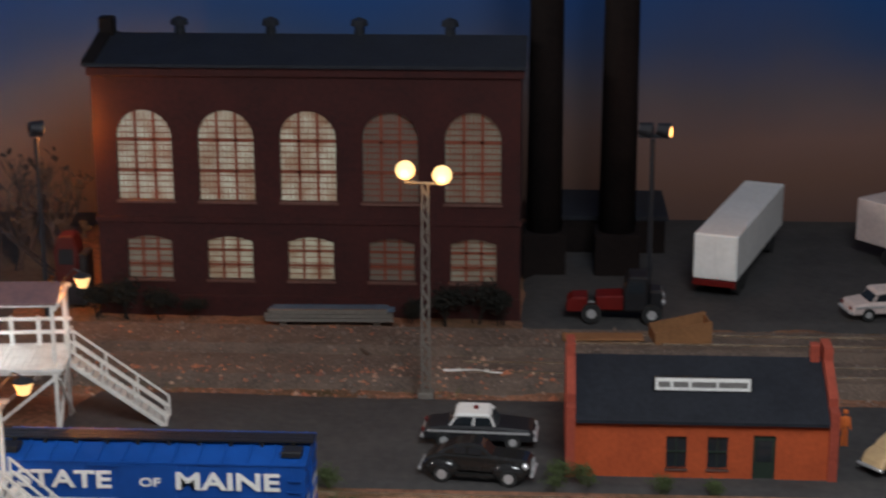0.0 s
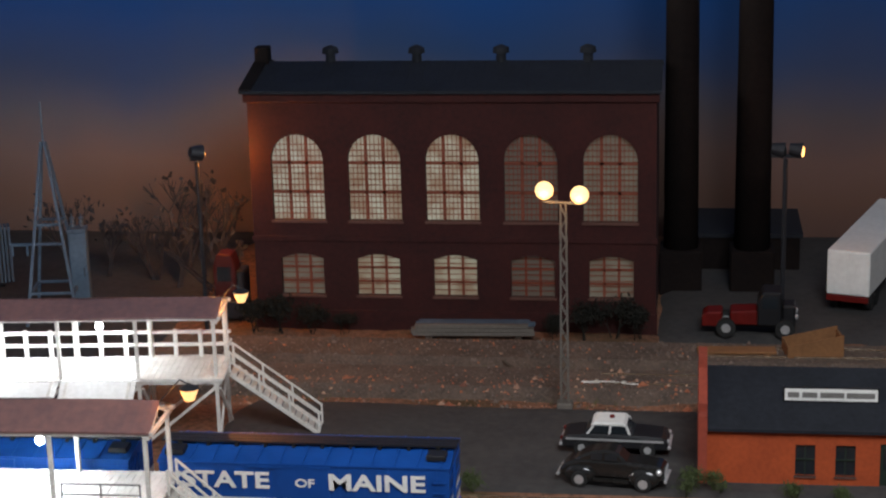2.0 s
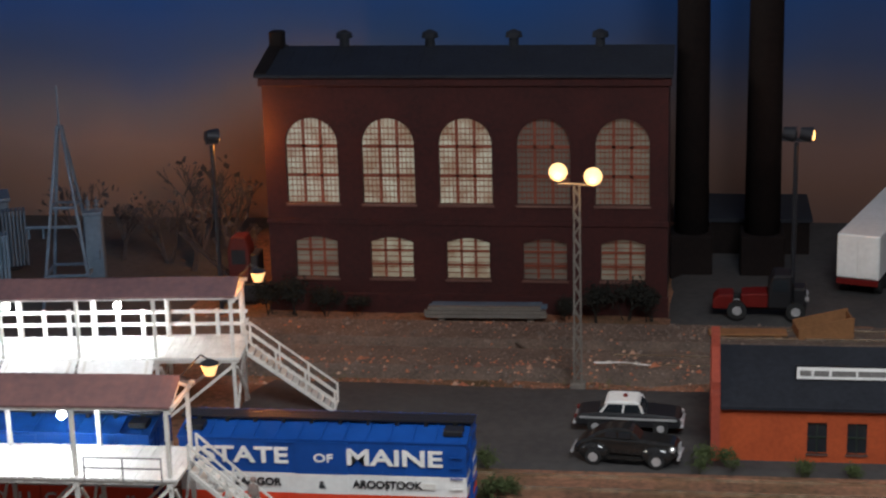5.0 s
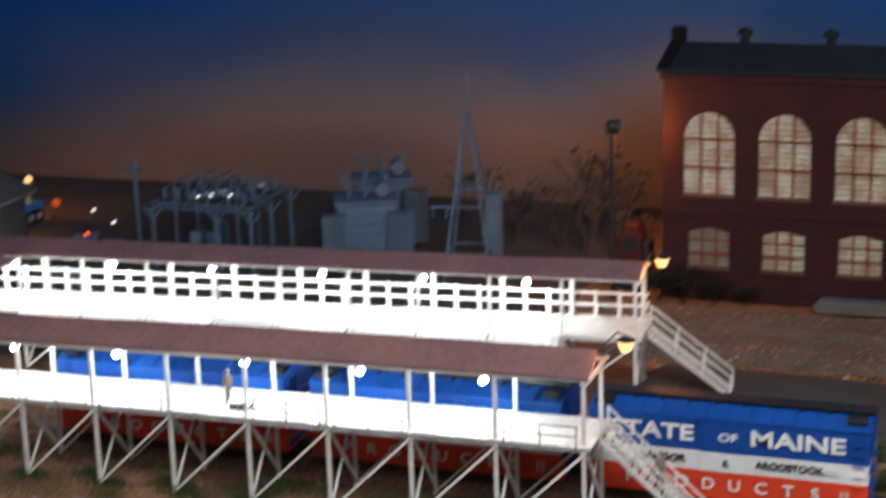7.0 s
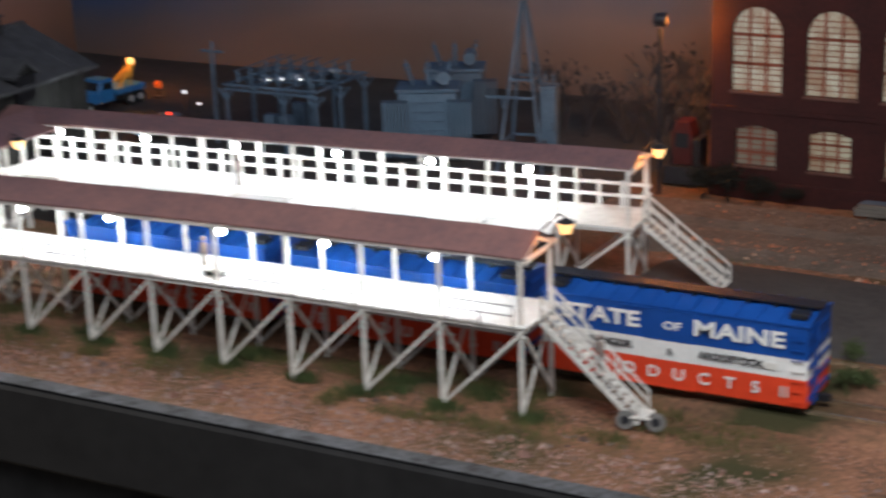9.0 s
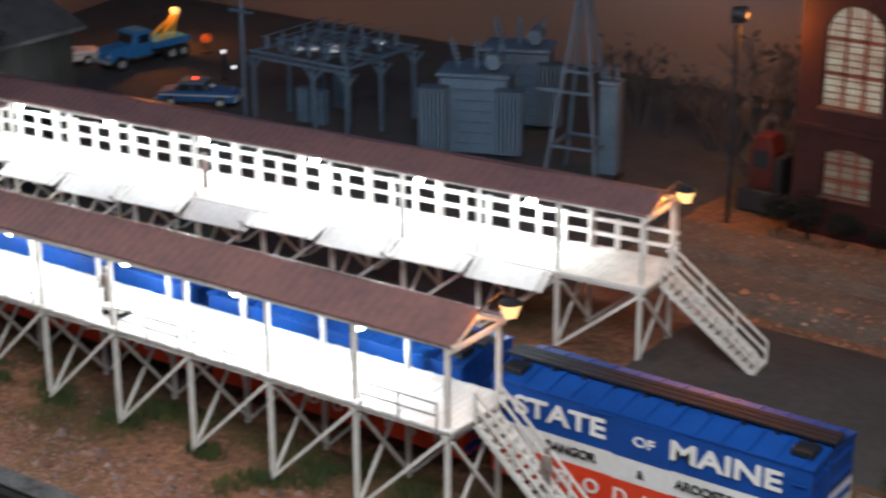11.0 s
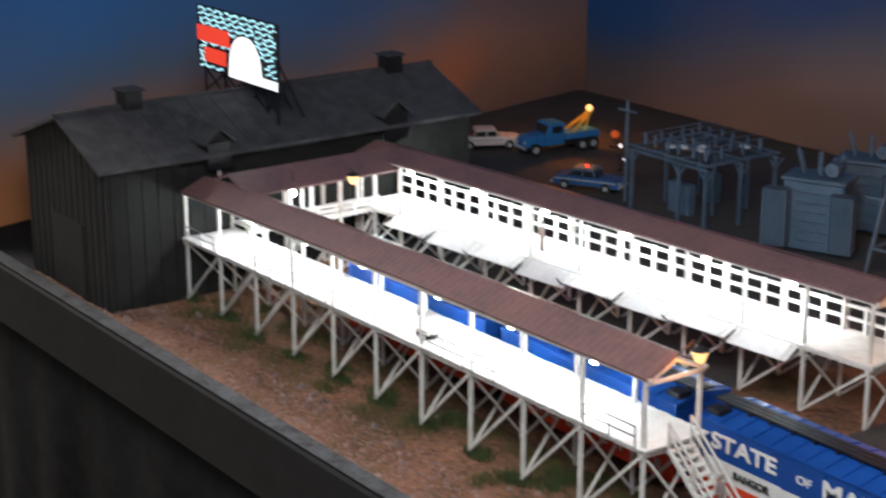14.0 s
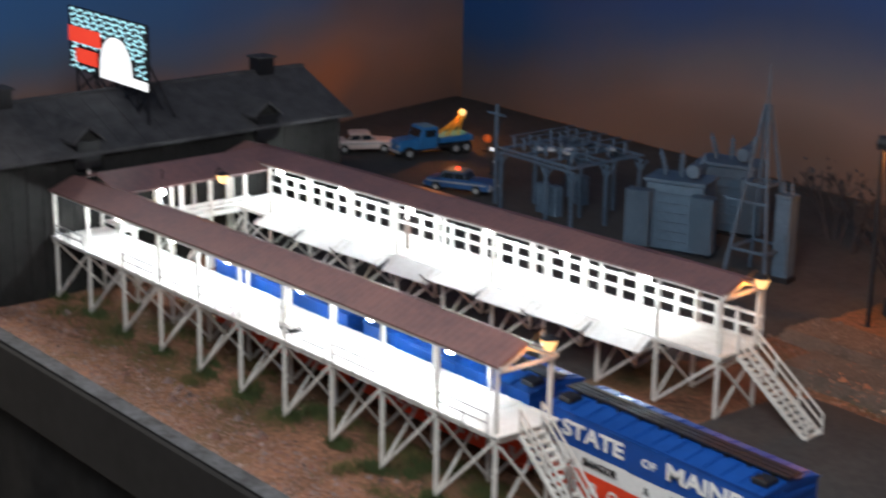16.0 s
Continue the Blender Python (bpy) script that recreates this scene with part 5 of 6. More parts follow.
def billboard():
    t = thing("billboard", pose(-0.508, 0.080, 0.1095), "lit billboard with blue waves and a white dome on the ridge", "billboard")
    W, Z0, Z1 = 0.110, 0.0165, 0.0615
    bm = mesh()
    box(bm, -W / 2, W / 2, -0.0005, 0.0012, Z0, Z1)
    part("panel", bm, M_BLACK, t, "black sign panel")
    for x in (-0.050, -0.022, 0.008, 0.036, 0.050):
        rodpart("strut", (x, 0.002, Z1 - 0.004), (x, 0.002, 0.000 if abs(x) < 0.03 else -0.012), 0.0012, M_DARKMETAL, t)
        rodpart("back_stay", (x, 0.002, Z0 + 0.02), (x, 0.022, -0.004), 0.0010, M_DARKMETAL, t)
    for a, b in ((-0.050, -0.022), (-0.022, 0.008), (0.008, 0.036), (0.036, 0.050)):
        rodpart("lattice", (a, 0.002, 0.000), (b, 0.002, Z0), 0.0010, M_DARKMETAL, t)
        rodpart("lattice", (b, 0.002, 0.000), (a, 0.002, Z0), 0.0010, M_DARKMETAL, t)

    def dome(x):
        u = (x - 0.012) / 0.023
        if x > 0.012 + 0.021:
            return Z0 + 0.006
        return Z0 + 0.0005 + 0.030 * math.sqrt(max(0.0, 1 - abs(u) ** 2.4)) if abs(u) < 1 else 0

    rows = 13
    for r in range(rows):
        z = Z0 + 0.0025 + (Z1 - Z0 - 0.0045) * r / (rows - 1)
        bm = mesh()
        x = -W / 2 + 0.002 + random.uniform(0, 0.003)
        made = 0
        while x < W / 2 - 0.004:
            ln = random.uniform(0.005, 0.011)
            xe = min(x + ln, W / 2 - 0.002)
            mid = (x + xe) / 2
            inred = (mid < -0.010 and Z1 - 0.0255 < z < Z1 - 0.0135) or (-0.046 < mid < -0.014 and Z1 - 0.0395 < z < Z1 - 0.0285)
            if not inred and z > dome(mid) + 0.001 and not (dome(x) > z or dome(xe) > z):
                n = 4
                for i in range(n):
                    xa, xb = x + (xe - x) * i / n, x + (xe - x) * (i + 1) / n
                    za, zb = (z + 0.0009 * math.sin(q * 520 + r * 1.7) for q in (xa, xb))
                    v = [bm.verts.new(c) for c in ((xa, -0.0009, za - 0.00055), (xb, -0.0009, zb - 0.00055), (xb, -0.0009, zb + 0.00055), (xa, -0.0009, za + 0.00055))]
                    w = [bm.verts.new((a.co.x, -0.00045, a.co.z)) for a in v]
                    bm.faces.new(v)
                    for q in range(4):
                        bm.faces.new((v[q], w[q], w[(q + 1) % 4], v[(q + 1) % 4]))
                made += 1
            x = xe + random.uniform(0.0012, 0.003)
        if made:
            tagged(part("wave_line", bm, M_SIGNCYAN, t, "row of cyan neon waves"), kind="stuff")
        else:
            bm.free()
    boxpart("text_bar", (-0.0545, -0.0095, -0.0012, -0.0005, Z1 - 0.0250, Z1 - 0.0140), M_SIGNRED, t, "red bar of sign lettering")
    boxpart("text_bar", (-0.0450, -0.0150, -0.0012, -0.0005, Z1 - 0.0390, Z1 - 0.0290), M_SIGNRED, t, "red bar of sign lettering")
    bm = mesh()
    pts = [(-0.011 + 0.045 * i / 24, max(dome(-0.011 + 0.045 * i / 24), Z0 + 0.001)) for i in range(25)]
    prism(bm, [(-0.011, Z0)] + pts + [(0.0545, Z0 + 0.006), (0.0545, Z0)], -0.0011, -0.0005)
    part("dome", bm, M_SIGNWHITE, t, "white dome shape with a low wing")
    lamp("sign_light", (-0.508, 0.060, 0.150), 0.004, (0.7, 0.9, 1.0), 0.02)


billboard()


# ---- substation ----
def substation():
    t = thing("switchyard_frame", pose(0, 0, 0.001), "grey-blue steel switchyard frame with insulators", "substation frame")
    xs, ys = (-0.428, -0.402, -0.376, -0.348), (0.375, 0.411, 0.447)
    for x in (xs[0], xs[2], xs[3]):
        for y in ys:
            rodpart("column", (x, y, -0.002), (x, y, 0.048), 0.0023, M_STEELBLUE, t)
            for s in (-1, 1):
                rodpart("knee_brace", (x, y, 0.038), (x + s * 0.008, y, 0.048), 0.0014, M_STEELBLUE, t)
    for y in ys:
        for dz in (0.047, 0.051):
            rodpart("girder_chord", (xs[0] - 0.003, y, dz), (xs[3] + 0.003, y, dz), 0.0014, M_STEELBLUE, t)
        bm = mesh()
        n = 22
        for k in range(n):
            a, b = xs[0] + (xs[3] - xs[0]) * k / n, xs[0] + (xs[3] - xs[0]) * (k + 1) / n
            rod(bm, (a, y, 0.047 if k % 2 else 0.051), (b, y, 0.051 if k % 2 else 0.047), 0.0008)
        tagged(part("girder_lacing", bm, M_STEELBLUE, t), kind="stuff")
    for x in xs:
        rodpart("tie_beam", (x, ys[0], 0.0505), (x, ys[2], 0.0505), 0.0020, M_STEELBLUE, t)
    for x in (-0.421, -0.410, -0.396, -0.385, -0.369, -0.356):
        for y in (0.382, 0.398, 0.420, 0.438):
            bm = mesh()
            for k in range(4):
                bmesh.ops.create_cone(bm, cap_ends=True, segments=8, radius1=0.0017, radius2=0.0010, depth=0.0016, matrix=Matrix.Translation((x, y, 0.0530 + 0.0020 * k)))
            rod(bm, (x, y, 0.050), (x, y, 0.0605), 0.0007, 6)
            part("insulator", bm, M_TANK, t)
        rodpart("bus_bar", (x, 0.377, 0.0610), (x, 0.446, 0.0610), 0.0009, M_STEELBLUE, t, 6)
    for x, y in ((-0.390, 0.392), (-0.383, 0.404), (-0.376, 0.396), (-0.398, 0.386), (-0.364, 0.430)):
        bm = mesh()
        ball(bm, (x, y, 0.0545), 0.0034, 1.5, 1, 0.6)
        part("switch_case", bm, M_CHROME, t, "bright metal switch case")
    for x, y in ((-0.405, 0.400), (-0.392, 0.400), (-0.405, 0.440)):
        boxpart("breaker", (x - 0.005, x + 0.005, y - 0.004, y + 0.004, -0.001, 0.024), M_STEELBLUE, t, "", 0.0006)
    p = thing("utility_pole", pose(-0.447, 0.386, 0.0), "grey utility pole with a crossarm beside the switchyard", "pole")
    rodpart("shaft", (0, 0, -0.002), (0, 0, 0.082), 0.0028, M_STEELBLUE, p, 10)
    rodpart("crossarm", (-0.010, 0, 0.074), (0.010, 0, 0.074), 0.0018, M_STEELBLUE, p)


substation()


def transformer(m):
    t = thing("transformer", m, "large grey-blue transformer with finned radiators", "transformer", "substation transformers")
    boxpart("tank", (-0.022, 0.022, -0.014, 0.014, 0.002, 0.052), M_TANK, t, "", 0.0012)
    boxpart("skid", (-0.026, 0.026, -0.017, 0.017, -0.002, 0.002), M_DARKMETAL, t)
    boxpart("cover", (-0.0235, 0.0235, -0.0155, 0.0155, 0.052, 0.0545), M_TANK, t, "", 0.0005)
    for x in (-0.024, 0.024):
        for k in range(7):
            xx = x + (k - 3) * 0.0026
            boxpart("radiator_fin", (xx - 0.0008, xx + 0.0008, -0.026, -0.0145, 0.006, 0.047), M_TANK, t)
    for k in range(6):
        z = 0.008 + 0.0070 * k
        boxpart("rib", (-0.011, 0.011, -0.0152, -0.0142, z, z + 0.0014), M_STEELBLUE, t)
    for x in (-0.012, 0, 0.012):
        bm = mesh()
        rod(bm, (x, 0, 0.0545), (x * 1.4, 0, 0.074), 0.0022, 8, 0.0012)
        for k in range(5):
            bmesh.ops.create_cone(bm, cap_ends=True, segments=10, radius1=0.0026, radius2=0.0014, depth=0.0018, matrix=Matrix.Translation((x * (1 + 0.08 * k), 0, 0.058 + 0.0030 * k)))
        part("bushing", bm, M_STEELBLUE, t)
    bm = mesh()
    rod(bm, (0.012, 0.006, 0.062), (0.012, -0.012, 0.062), 0.010, 14)
    part("conservator", bm, M_TANK, t, "round oil conservator")


transformer(pose(-0.272, 0.412, 0.001, 0, 0, 24))
transformer(pose(-0.285, 0.480, 0.001, 0, 0, 24))


def tower(m, h, w, label):
    t = thing("lattice_tower", m, label, "lattice tower")
    for sx in (-1, 1):
        for sy in (-1, 1):
            rodpart("leg", (sx * w, sy * w, -0.002), (sx * 0.0012, sy * 0.0012, h * 0.82), 0.0019, M_STEELBLUE, t)
    rodpart("mast", (0, 0, h * 0.80), (0, 0, h), 0.0012, M_STEELBLUE, t)
    for f in (0.15, 0.455):
        k = 1 - f / 0.82
        for s in (-1, 1):
            rodpart("girt", (-w * k, s * w * k, h * f), (w * k, s * w * k, h * f), 0.0018, M_STEELBLUE, t)
            rodpart("girt", (s * w * k, -w * k, h * f), (s * w * k, w * k, h * f), 0.0018, M_STEELBLUE, t)
    for f in (0.36,) if h > 0.12 else ():
        rodpart("crossarm", (-0.028, -0.004, h * f), (0.008, -0.004, h * f), 0.0018, M_STEELBLUE, t)
        for x in (-0.026, -0.016):
            rodpart("insulator", (x, -0.004, h * f), (x, -0.004, h * f - 0.008), 0.0016, M_TANK, t, 8)
    return t


tower(pose(-0.189, 0.404, 0.001, 0, 0, 8), 0.150, 0.0175, "tall grey-blue lattice tower beside the transformer")

M_DARKRED = material("dull_dark_red", (0.055, 0.006, 0.005), None, 40, 0.6, bump=0)
# red truck back between the dock and the power house, built as a crane
crane = thing("yard_crane", pose(-0.0735, 0.420, 0.002) @ Matrix.Diagonal((0.8, 0.8, 0.72, 1)), "red truck back built as a crane with a tall cab and dark boom", "crane")
boxpart("carriage", (-0.016, 0.016, -0.014, 0.014, -0.002, 0.016), M_DARKMETAL, crane, "", 0.001)
bm = mesh()
prism(bm, [(-0.009, 0.016), (0.009, 0.016), (0.010, 0.046), (0.006, 0.060), (-0.006, 0.060), (-0.010, 0.046)], -0.009, 0.010)
cab = part("cab", bm, M_DARKRED, crane, bevel=0.0012)
boxpart("cab_window", (-0.006, 0.006, -0.0094, -0.0088, 0.034, 0.048), M_GLASS, cab, "dark cab window")
boxpart("counterweight", (0.0102, 0.017, -0.010, 0.011, 0.016, 0.044), M_BLACK, crane, "", 0.001)
bm = mesh()
for s in (-1, 1):
    rod(bm, (-0.012, s * 0.005, 0.022), (-0.052, s * 0.002, 0.062), 0.0016)
for k in range(9):
    f, g = k / 9, (k + 1) / 9
    s = 1 if k % 2 else -1
    rod(bm, (-0.012 - 0.040 * f, s * 0.0045, 0.022 + 0.040 * f), (-0.012 - 0.040 * g, -s * 0.0035, 0.022 + 0.040 * g), 0.0009)
part("boom", bm, M_DARKMETAL, crane)


# ---- plants ----
def twigs(name, m, label, height, spread, mat, leafmat, leaves, seed, category):
    rnd = random.Random(seed)
    t = thing(name, m, label, category, "plants of the yard")
    bm = mesh()
    tips = []

    def grow(p, d, ln, w, depth):
        q = p + d * ln
        rod(bm, p, q, w, 5, w * 0.65)
        if depth == 0:
            tips.append(q)
            return
        for _ in range(3 if depth > 1 else 4):
            e = (d + Vector((rnd.uniform(-0.8, 0.8) * spread, rnd.uniform(-0.8, 0.8) * spread, rnd.uniform(-0.1, 0.6)))).normalized()
            grow(q, e, ln * rnd.uniform(0.55, 0.8), w * 0.6, depth - 1)

    for _ in range(3):
        grow(Vector((rnd.uniform(-1, 1), rnd.uniform(-1, 1), 0)) * 0.003 - Vector((0, 0, 0.002)), Vector((rnd.uniform(-0.4, 0.4), rnd.uniform(-0.4, 0.4), 1)).normalized(), height * 0.36, height * 0.045, 3)
    part("trunk", bm, mat, t)
    if leaves:
        bm = mesh()
        for k in range(leaves):
            p = rnd.choice(tips) + Vector([rnd.gauss(0, 1) for _ in range(3)]) * height * 0.11
            if p.z < 0.001:
                p.z = 0.001
            s = height * rnd.uniform(0.030, 0.065)
            mm = Matrix.Translation(p) @ Euler([rnd.uniform(0, 6.3) for _ in range(3)]).to_matrix().to_4x4()
            v = [bm.verts.new(mm @ Vector(c)) for c in ((-s, 0, 0), (0, -s * 0.6, 0), (s, 0, s * 0.3), (0, s * 0.6, 0))]
            bm.faces.new(v)
        part("crown", bm, leafmat, t, "ragged leafy crown")
    return t


k = 0
for x, y, h in ((-0.046, 0.388, 0.030), (-0.030, 0.386, 0.034), (-0.010, 0.388, 0.026), (0.012, 0.390, 0.018), (0.150, 0.388, 0.020), (0.170, 0.387, 0.030), (0.190, 0.388, 0.034), (0.206, 0.386, 0.028)):
    k += 1
    twigs("bush", pose(x, y, 0, 0, 0, 40 * k), "dark ragged bush against the brick wall", h * 0.75, 1.0, M_DARKLEAF, M_DARKLEAF, 900, k, "bush")
for x, y, h in ((-0.150, 0.500, 0.060), (-0.125, 0.480, 0.048), (-0.185, 0.505, 0.050), (-0.105, 0.515, 0.066), (-0.135, 0.530, 0.075), (-0.085, 0.470, 0.050), (-0.215, 0.520, 0.060)):
    k += 1
    twigs("bare_tree", pose(x, y, 0, 0, 0, 40 * k), "bare grey twiggy tree behind the tower", h, 0.9, M_TWIG, M_TWIG, 30, k, "tree")
for x, y, h in ((0.135, 0.086, 0.016), (0.142, 0.094, 0.013), (0.130, 0.128, 0.014), (0.238, 0.134, 0.016), (0.252, 0.136, 0.013), (0.288, 0.134, 0.012), (0.312, 0.130, 0.011)):
    k += 1
    twigs("bush", pose(x, y, 0.001, 0, 0, 40 * k), "small green bush at the edge of the asphalt", h, 1.2, M_LEAF, M_LEAF, 500, k, "bush")


def tufts(name, spots, count, hmin, hmax, mat, label, seed):
    rnd = random.Random(seed)
    verts, faces = [], []
    for _ in range(count):
        cx, cy, rx, ry = rnd.choice(spots)
        x, y = cx + rnd.gauss(0, rx), cy + rnd.gauss(0, ry)
        if y < -0.056:
            continue
        h, a = rnd.uniform(hmin, hmax), rnd.uniform(0, 6.28)
        w = h * 0.12
        dx, dy = math.cos(a) * w, math.sin(a) * w
        lx, ly = rnd.uniform(-0.5, 0.5) * h, rnd.uniform(-0.5, 0.5) * h
        i = len(verts)
        z = -0.0015
        verts += [(x - dx, y - dy, z), (x + dx, y + dy, z), (x + lx, y + ly, z + h + 0.0015)]
        faces.append((i, i + 1, i + 2))
    me = bpy.data.meshes.new(name)
    me.from_pydata(verts, [], faces)
    me.materials.append(mat)
    return tagged(new(name, me), label, "grass", kind="stuff")


rs = random.Random(5)
spots = [(rs.uniform(-0.42, 0.10), rs.uniform(-0.022, 0.034), rs.uniform(0.004, 0.014), rs.uniform(0.003, 0.008)) for _ in range(34)]
tufts("dry_grass", spots, 8000, 0.0012, 0.0040, M_GRASS, "patches of dry brown and green grass under the dock", 6)
spots = [(-BAY * i + rs.uniform(-0.004, 0.006), rs.uniform(-0.006, 0.003), 0.005, 0.003) for i in range(11)] + [(rs.uniform(-0.40, 0.1), rs.uniform(-0.03, 0.03), 0.006, 0.004) for _ in range(7)]
tufts("green_grass", spots, 5200, 0.0014, 0.0046, M_LEAF, "green grass tufts at the feet of the dock posts", 7)
spots = [(rs.uniform(-0.05, 0.30), rs.uniform(0.268, 0.37), 0.014, 0.006) for _ in range(22)]
tufts("weeds", spots, 2200, 0.0010, 0.0030, M_GRASS, "thin dry weeds beside the rear track", 8)


def rear_height(x, y):
    """Top of the dirt packed round the two rear tracks."""
    h = ground_height(x, y)
    for c in (0.294, 0.347):
        d = abs(y - c)
        if d < 0.024:
            h = max(h, 0.0052 if d < 0.017 else 0.0052 - (d - 0.017) * 0.65)
    return h


def stones(name, count, area, smin, smax, mat, label, seed, height=ground_height):
    rnd = random.Random(seed)
    verts, faces = [], []
    for _ in range(count):
        x, y = rnd.uniform(area[0], area[1]), rnd.uniform(area[2], area[3])
        s = rnd.uniform(smin, smax) * (1 + 1.5 * (rnd.random() > 0.96))
        i = len(verts)
        a = rnd.uniform(0, 6.28)
        z = height(x, y)
        for c in range(5):
            b = a + c * 1.2566
            verts.append((x + s * math.cos(b) * rnd.uniform(0.7, 1.2), y + s * math.sin(b) * rnd.uniform(0.7, 1.2), z - 0.0004 + s * rnd.uniform(0, 0.3)))
        verts.append((x, y, z + s * rnd.uniform(0.6, 1.1)))
        faces += [(i + c, i + (c + 1) % 5, i + 5) for c in range(5)]
    me = bpy.data.meshes.new(name)
    me.from_pydata(verts, [], faces)
    me.materials.append(mat)
    return tagged(new(name, me), label, "gravel", kind="stuff")


def island_mix(name, cols):
    m = bpy.data.materials.new(name)
    m.use_nodes = True
    n, l = m.node_tree.nodes, m.node_tree.links
    b = n["Principled BSDF"]
    b.inputs["Roughness"].default_value = 0.9
    g, ra = n.new("ShaderNodeNewGeometry"), n.new("ShaderNodeValToRGB")
    els = ra.color_ramp.elements
    els[0].color, els[1].color = (*cols[0], 1), (*cols[-1], 1)
    for i, c in enumerate(cols[1:-1]):
        e = els.new((i + 1) / (len(cols) - 1))
        e.color = (*c, 1)
    l.new(g.outputs["Random Per Island"], ra.inputs["Fac"])
    l.new(ra.outputs["Color"], b.inputs["Base Color"])
    return m


M_GRAVEL = island_mix("mixed_gravel", ((0.11, 0.072, 0.058), (0.31, 0.155, 0.115), (0.22, 0.14, 0.12), (0.25, 0.175, 0.155), (0.24, 0.12, 0.080), (0.33, 0.24, 0.22)))
M_GREYGRAVEL = island_mix("grey_gravel", ((0.075, 0.058, 0.048), (0.15, 0.105, 0.082), (0.10, 0.078, 0.064), (0.17, 0.125, 0.100), (0.14, 0.090, 0.066), (0.20, 0.155, 0.130)))
M_FRONTRUBBLE = island_mix("front_rubble", ((0.06, 0.04, 0.035), (0.22, 0.095, 0.065), (0.13, 0.09, 0.08), (0.22, 0.16, 0.15), (0.15, 0.065, 0.042)))
M_RUBBLE = island_mix("rusty_rubble", ((0.30, 0.09, 0.045), (0.42, 0.16, 0.08), (0.16, 0.06, 0.04), (0.50, 0.30, 0.20)))
stones("front_gravel", 14000, (-0.556, 0.55, -0.058, -0.020), 0.0003, 0.0009, M_GRAVEL, "reddish grey gravel along the layout edge", 11)
stones("front_rubble", 1400, (-0.556, 0.50, -0.056, -0.008), 0.0008, 0.0017, M_FRONTRUBBLE, "coarse red and grey stones along the layout edge", 16)
stones("dock_gravel", 1800, (-0.43, 0.55, -0.006, 0.040), 0.0003, 0.0009, M_GRAVEL, "scattered gravel under the dock", 12)
stones("rear_gravel", 9000, (-0.10, 0.90, 0.258, 0.378), 0.0004, 0.0009, M_GREYGRAVEL, "grey brown gravel beside the rear track", 13, rear_height)
stones("rusty_rubble", 380, (-0.04, 0.24, 0.250, 0.292), 0.0006, 0.0016, M_RUBBLE, "rusty orange rubble along the asphalt edge", 14, rear_height)
stones("track_rubble", 160, (-0.04, 0.24, 0.282, 0.370), 0.0006, 0.0014, M_RUBBLE, "scattered rusty rubble beside the rear track", 15, rear_height)

# ---- loose things ----
lum = thing("lumber_pile", pose(0.100, 0.382, 0.000, 0, 0, 2), "grey lumber pile in front of the power house", "lumber")
for kk in range(9):
    a, z = kk % 3, kk // 3
    boxpart("plank", (-0.039 + rs.uniform(-0.003, 0.003), 0.036 + rs.uniform(-0.004, 0.003), -0.006 + 0.0042 * a, -0.0022 + 0.0042 * a, 0.003 + 0.0026 * z, 0.0053 + 0.0026 * z), M_STEELBLUE if kk > 6 else M_CARD2, lum)
for x in (-0.030, 0.028):
    boxpart("bearer", (x - 0.002, x + 0.002, -0.008, 0.008, -0.001, 0.0028), M_TIE, lum)
cr = thing("packing_case", pose(0.312, 0.350, 0.001, 0, 0, 8), "open brown packing case behind the shop", "crate")
for y in (-0.010, 0.009):
    bm = mesh()
    prism(bm, [(-0.017, -0.001), (0.017, -0.001), (0.017, 0.0175), (-0.017, 0.0110)], y, y + 0.001)
    part("case_side", bm, M_CARD, cr)
boxpart("case_end", (-0.017, -0.016, -0.009, 0.009, -0.001, 0.0105), M_CARD, cr)
boxpart("case_end", (0.016, 0.017, -0.009, 0.009, -0.001, 0.0160), M_CARD, cr)
boxpart("case_bottom", (-0.016, 0.016, -0.009, 0.009, -0.001, 0.0005), M_CARD, cr)
bd = thing("loose_board", pose(0.266, 0.347, 0.004, 0, 0, 2), "brown board lying flat behind the shop", "board")
boxpart("plank", (-0.024, 0.024, -0.006, 0.006, 0.0016, 0.0030), M_CARD, bd, "", 0.0003)
for x in (-0.018, 0.018):
    boxpart("batten", (x - 0.002, x + 0.002, -0.006, 0.006, -0.0005, 0.0016), M_CARD, bd)
log = thing("dropped_branch", pose(0.150, 0.300, 0.002), "dark fallen branch beside the street lamp", "branch")
rodpart("limb", (-0.034, 0.040, 0.0005), (0.004, -0.022, 0.0012), 0.0022, M_TIE, log, 6)


for x, y, turn in ((0.184, 0.288, 4), (0.200, 0.2865, -7)):
    pl = thing("white_plank", pose(x, y, 0.0046, 0, 0, turn), "short pale plank lying in the dirt by the lamp", "plank", "pale planks in the dirt")
    boxpart("plank", (-0.010, 0.010, -0.0013, 0.0013, -0.0004, 0.0010), M_CARWHITE, pl, "", 0.0002)
    boxpart("cleat", (-0.002, 0.000, -0.0016, 0.0016, 0.0010, 0.0016), M_GREYWOOD, pl)

cabinet = thing("switch_cabinet", pose(-0.1735, 0.412, 0.001, 0, 0, 12), "tall grey-blue switch cabinet beside the lattice tower", "cabinet")
boxpart("plinth", (-0.0068, 0.0068, -0.0062, 0.0062, -0.002, 0.004), M_DARKMETAL, cabinet)
boxpart("body", (-0.0060, 0.0060, -0.0055, 0.0055, 0.004, 0.060), M_TANK, cabinet, "", 0.0005)
boxpart("cap", (-0.0066, 0.0066, -0.0061, 0.0061, 0.060, 0.0625), M_STEELBLUE, cabinet, "", 0.0004)
dr = boxpart("door", (-0.0050, 0.0050, -0.0061, -0.0056, 0.008, 0.056), M_TANK, cabinet)
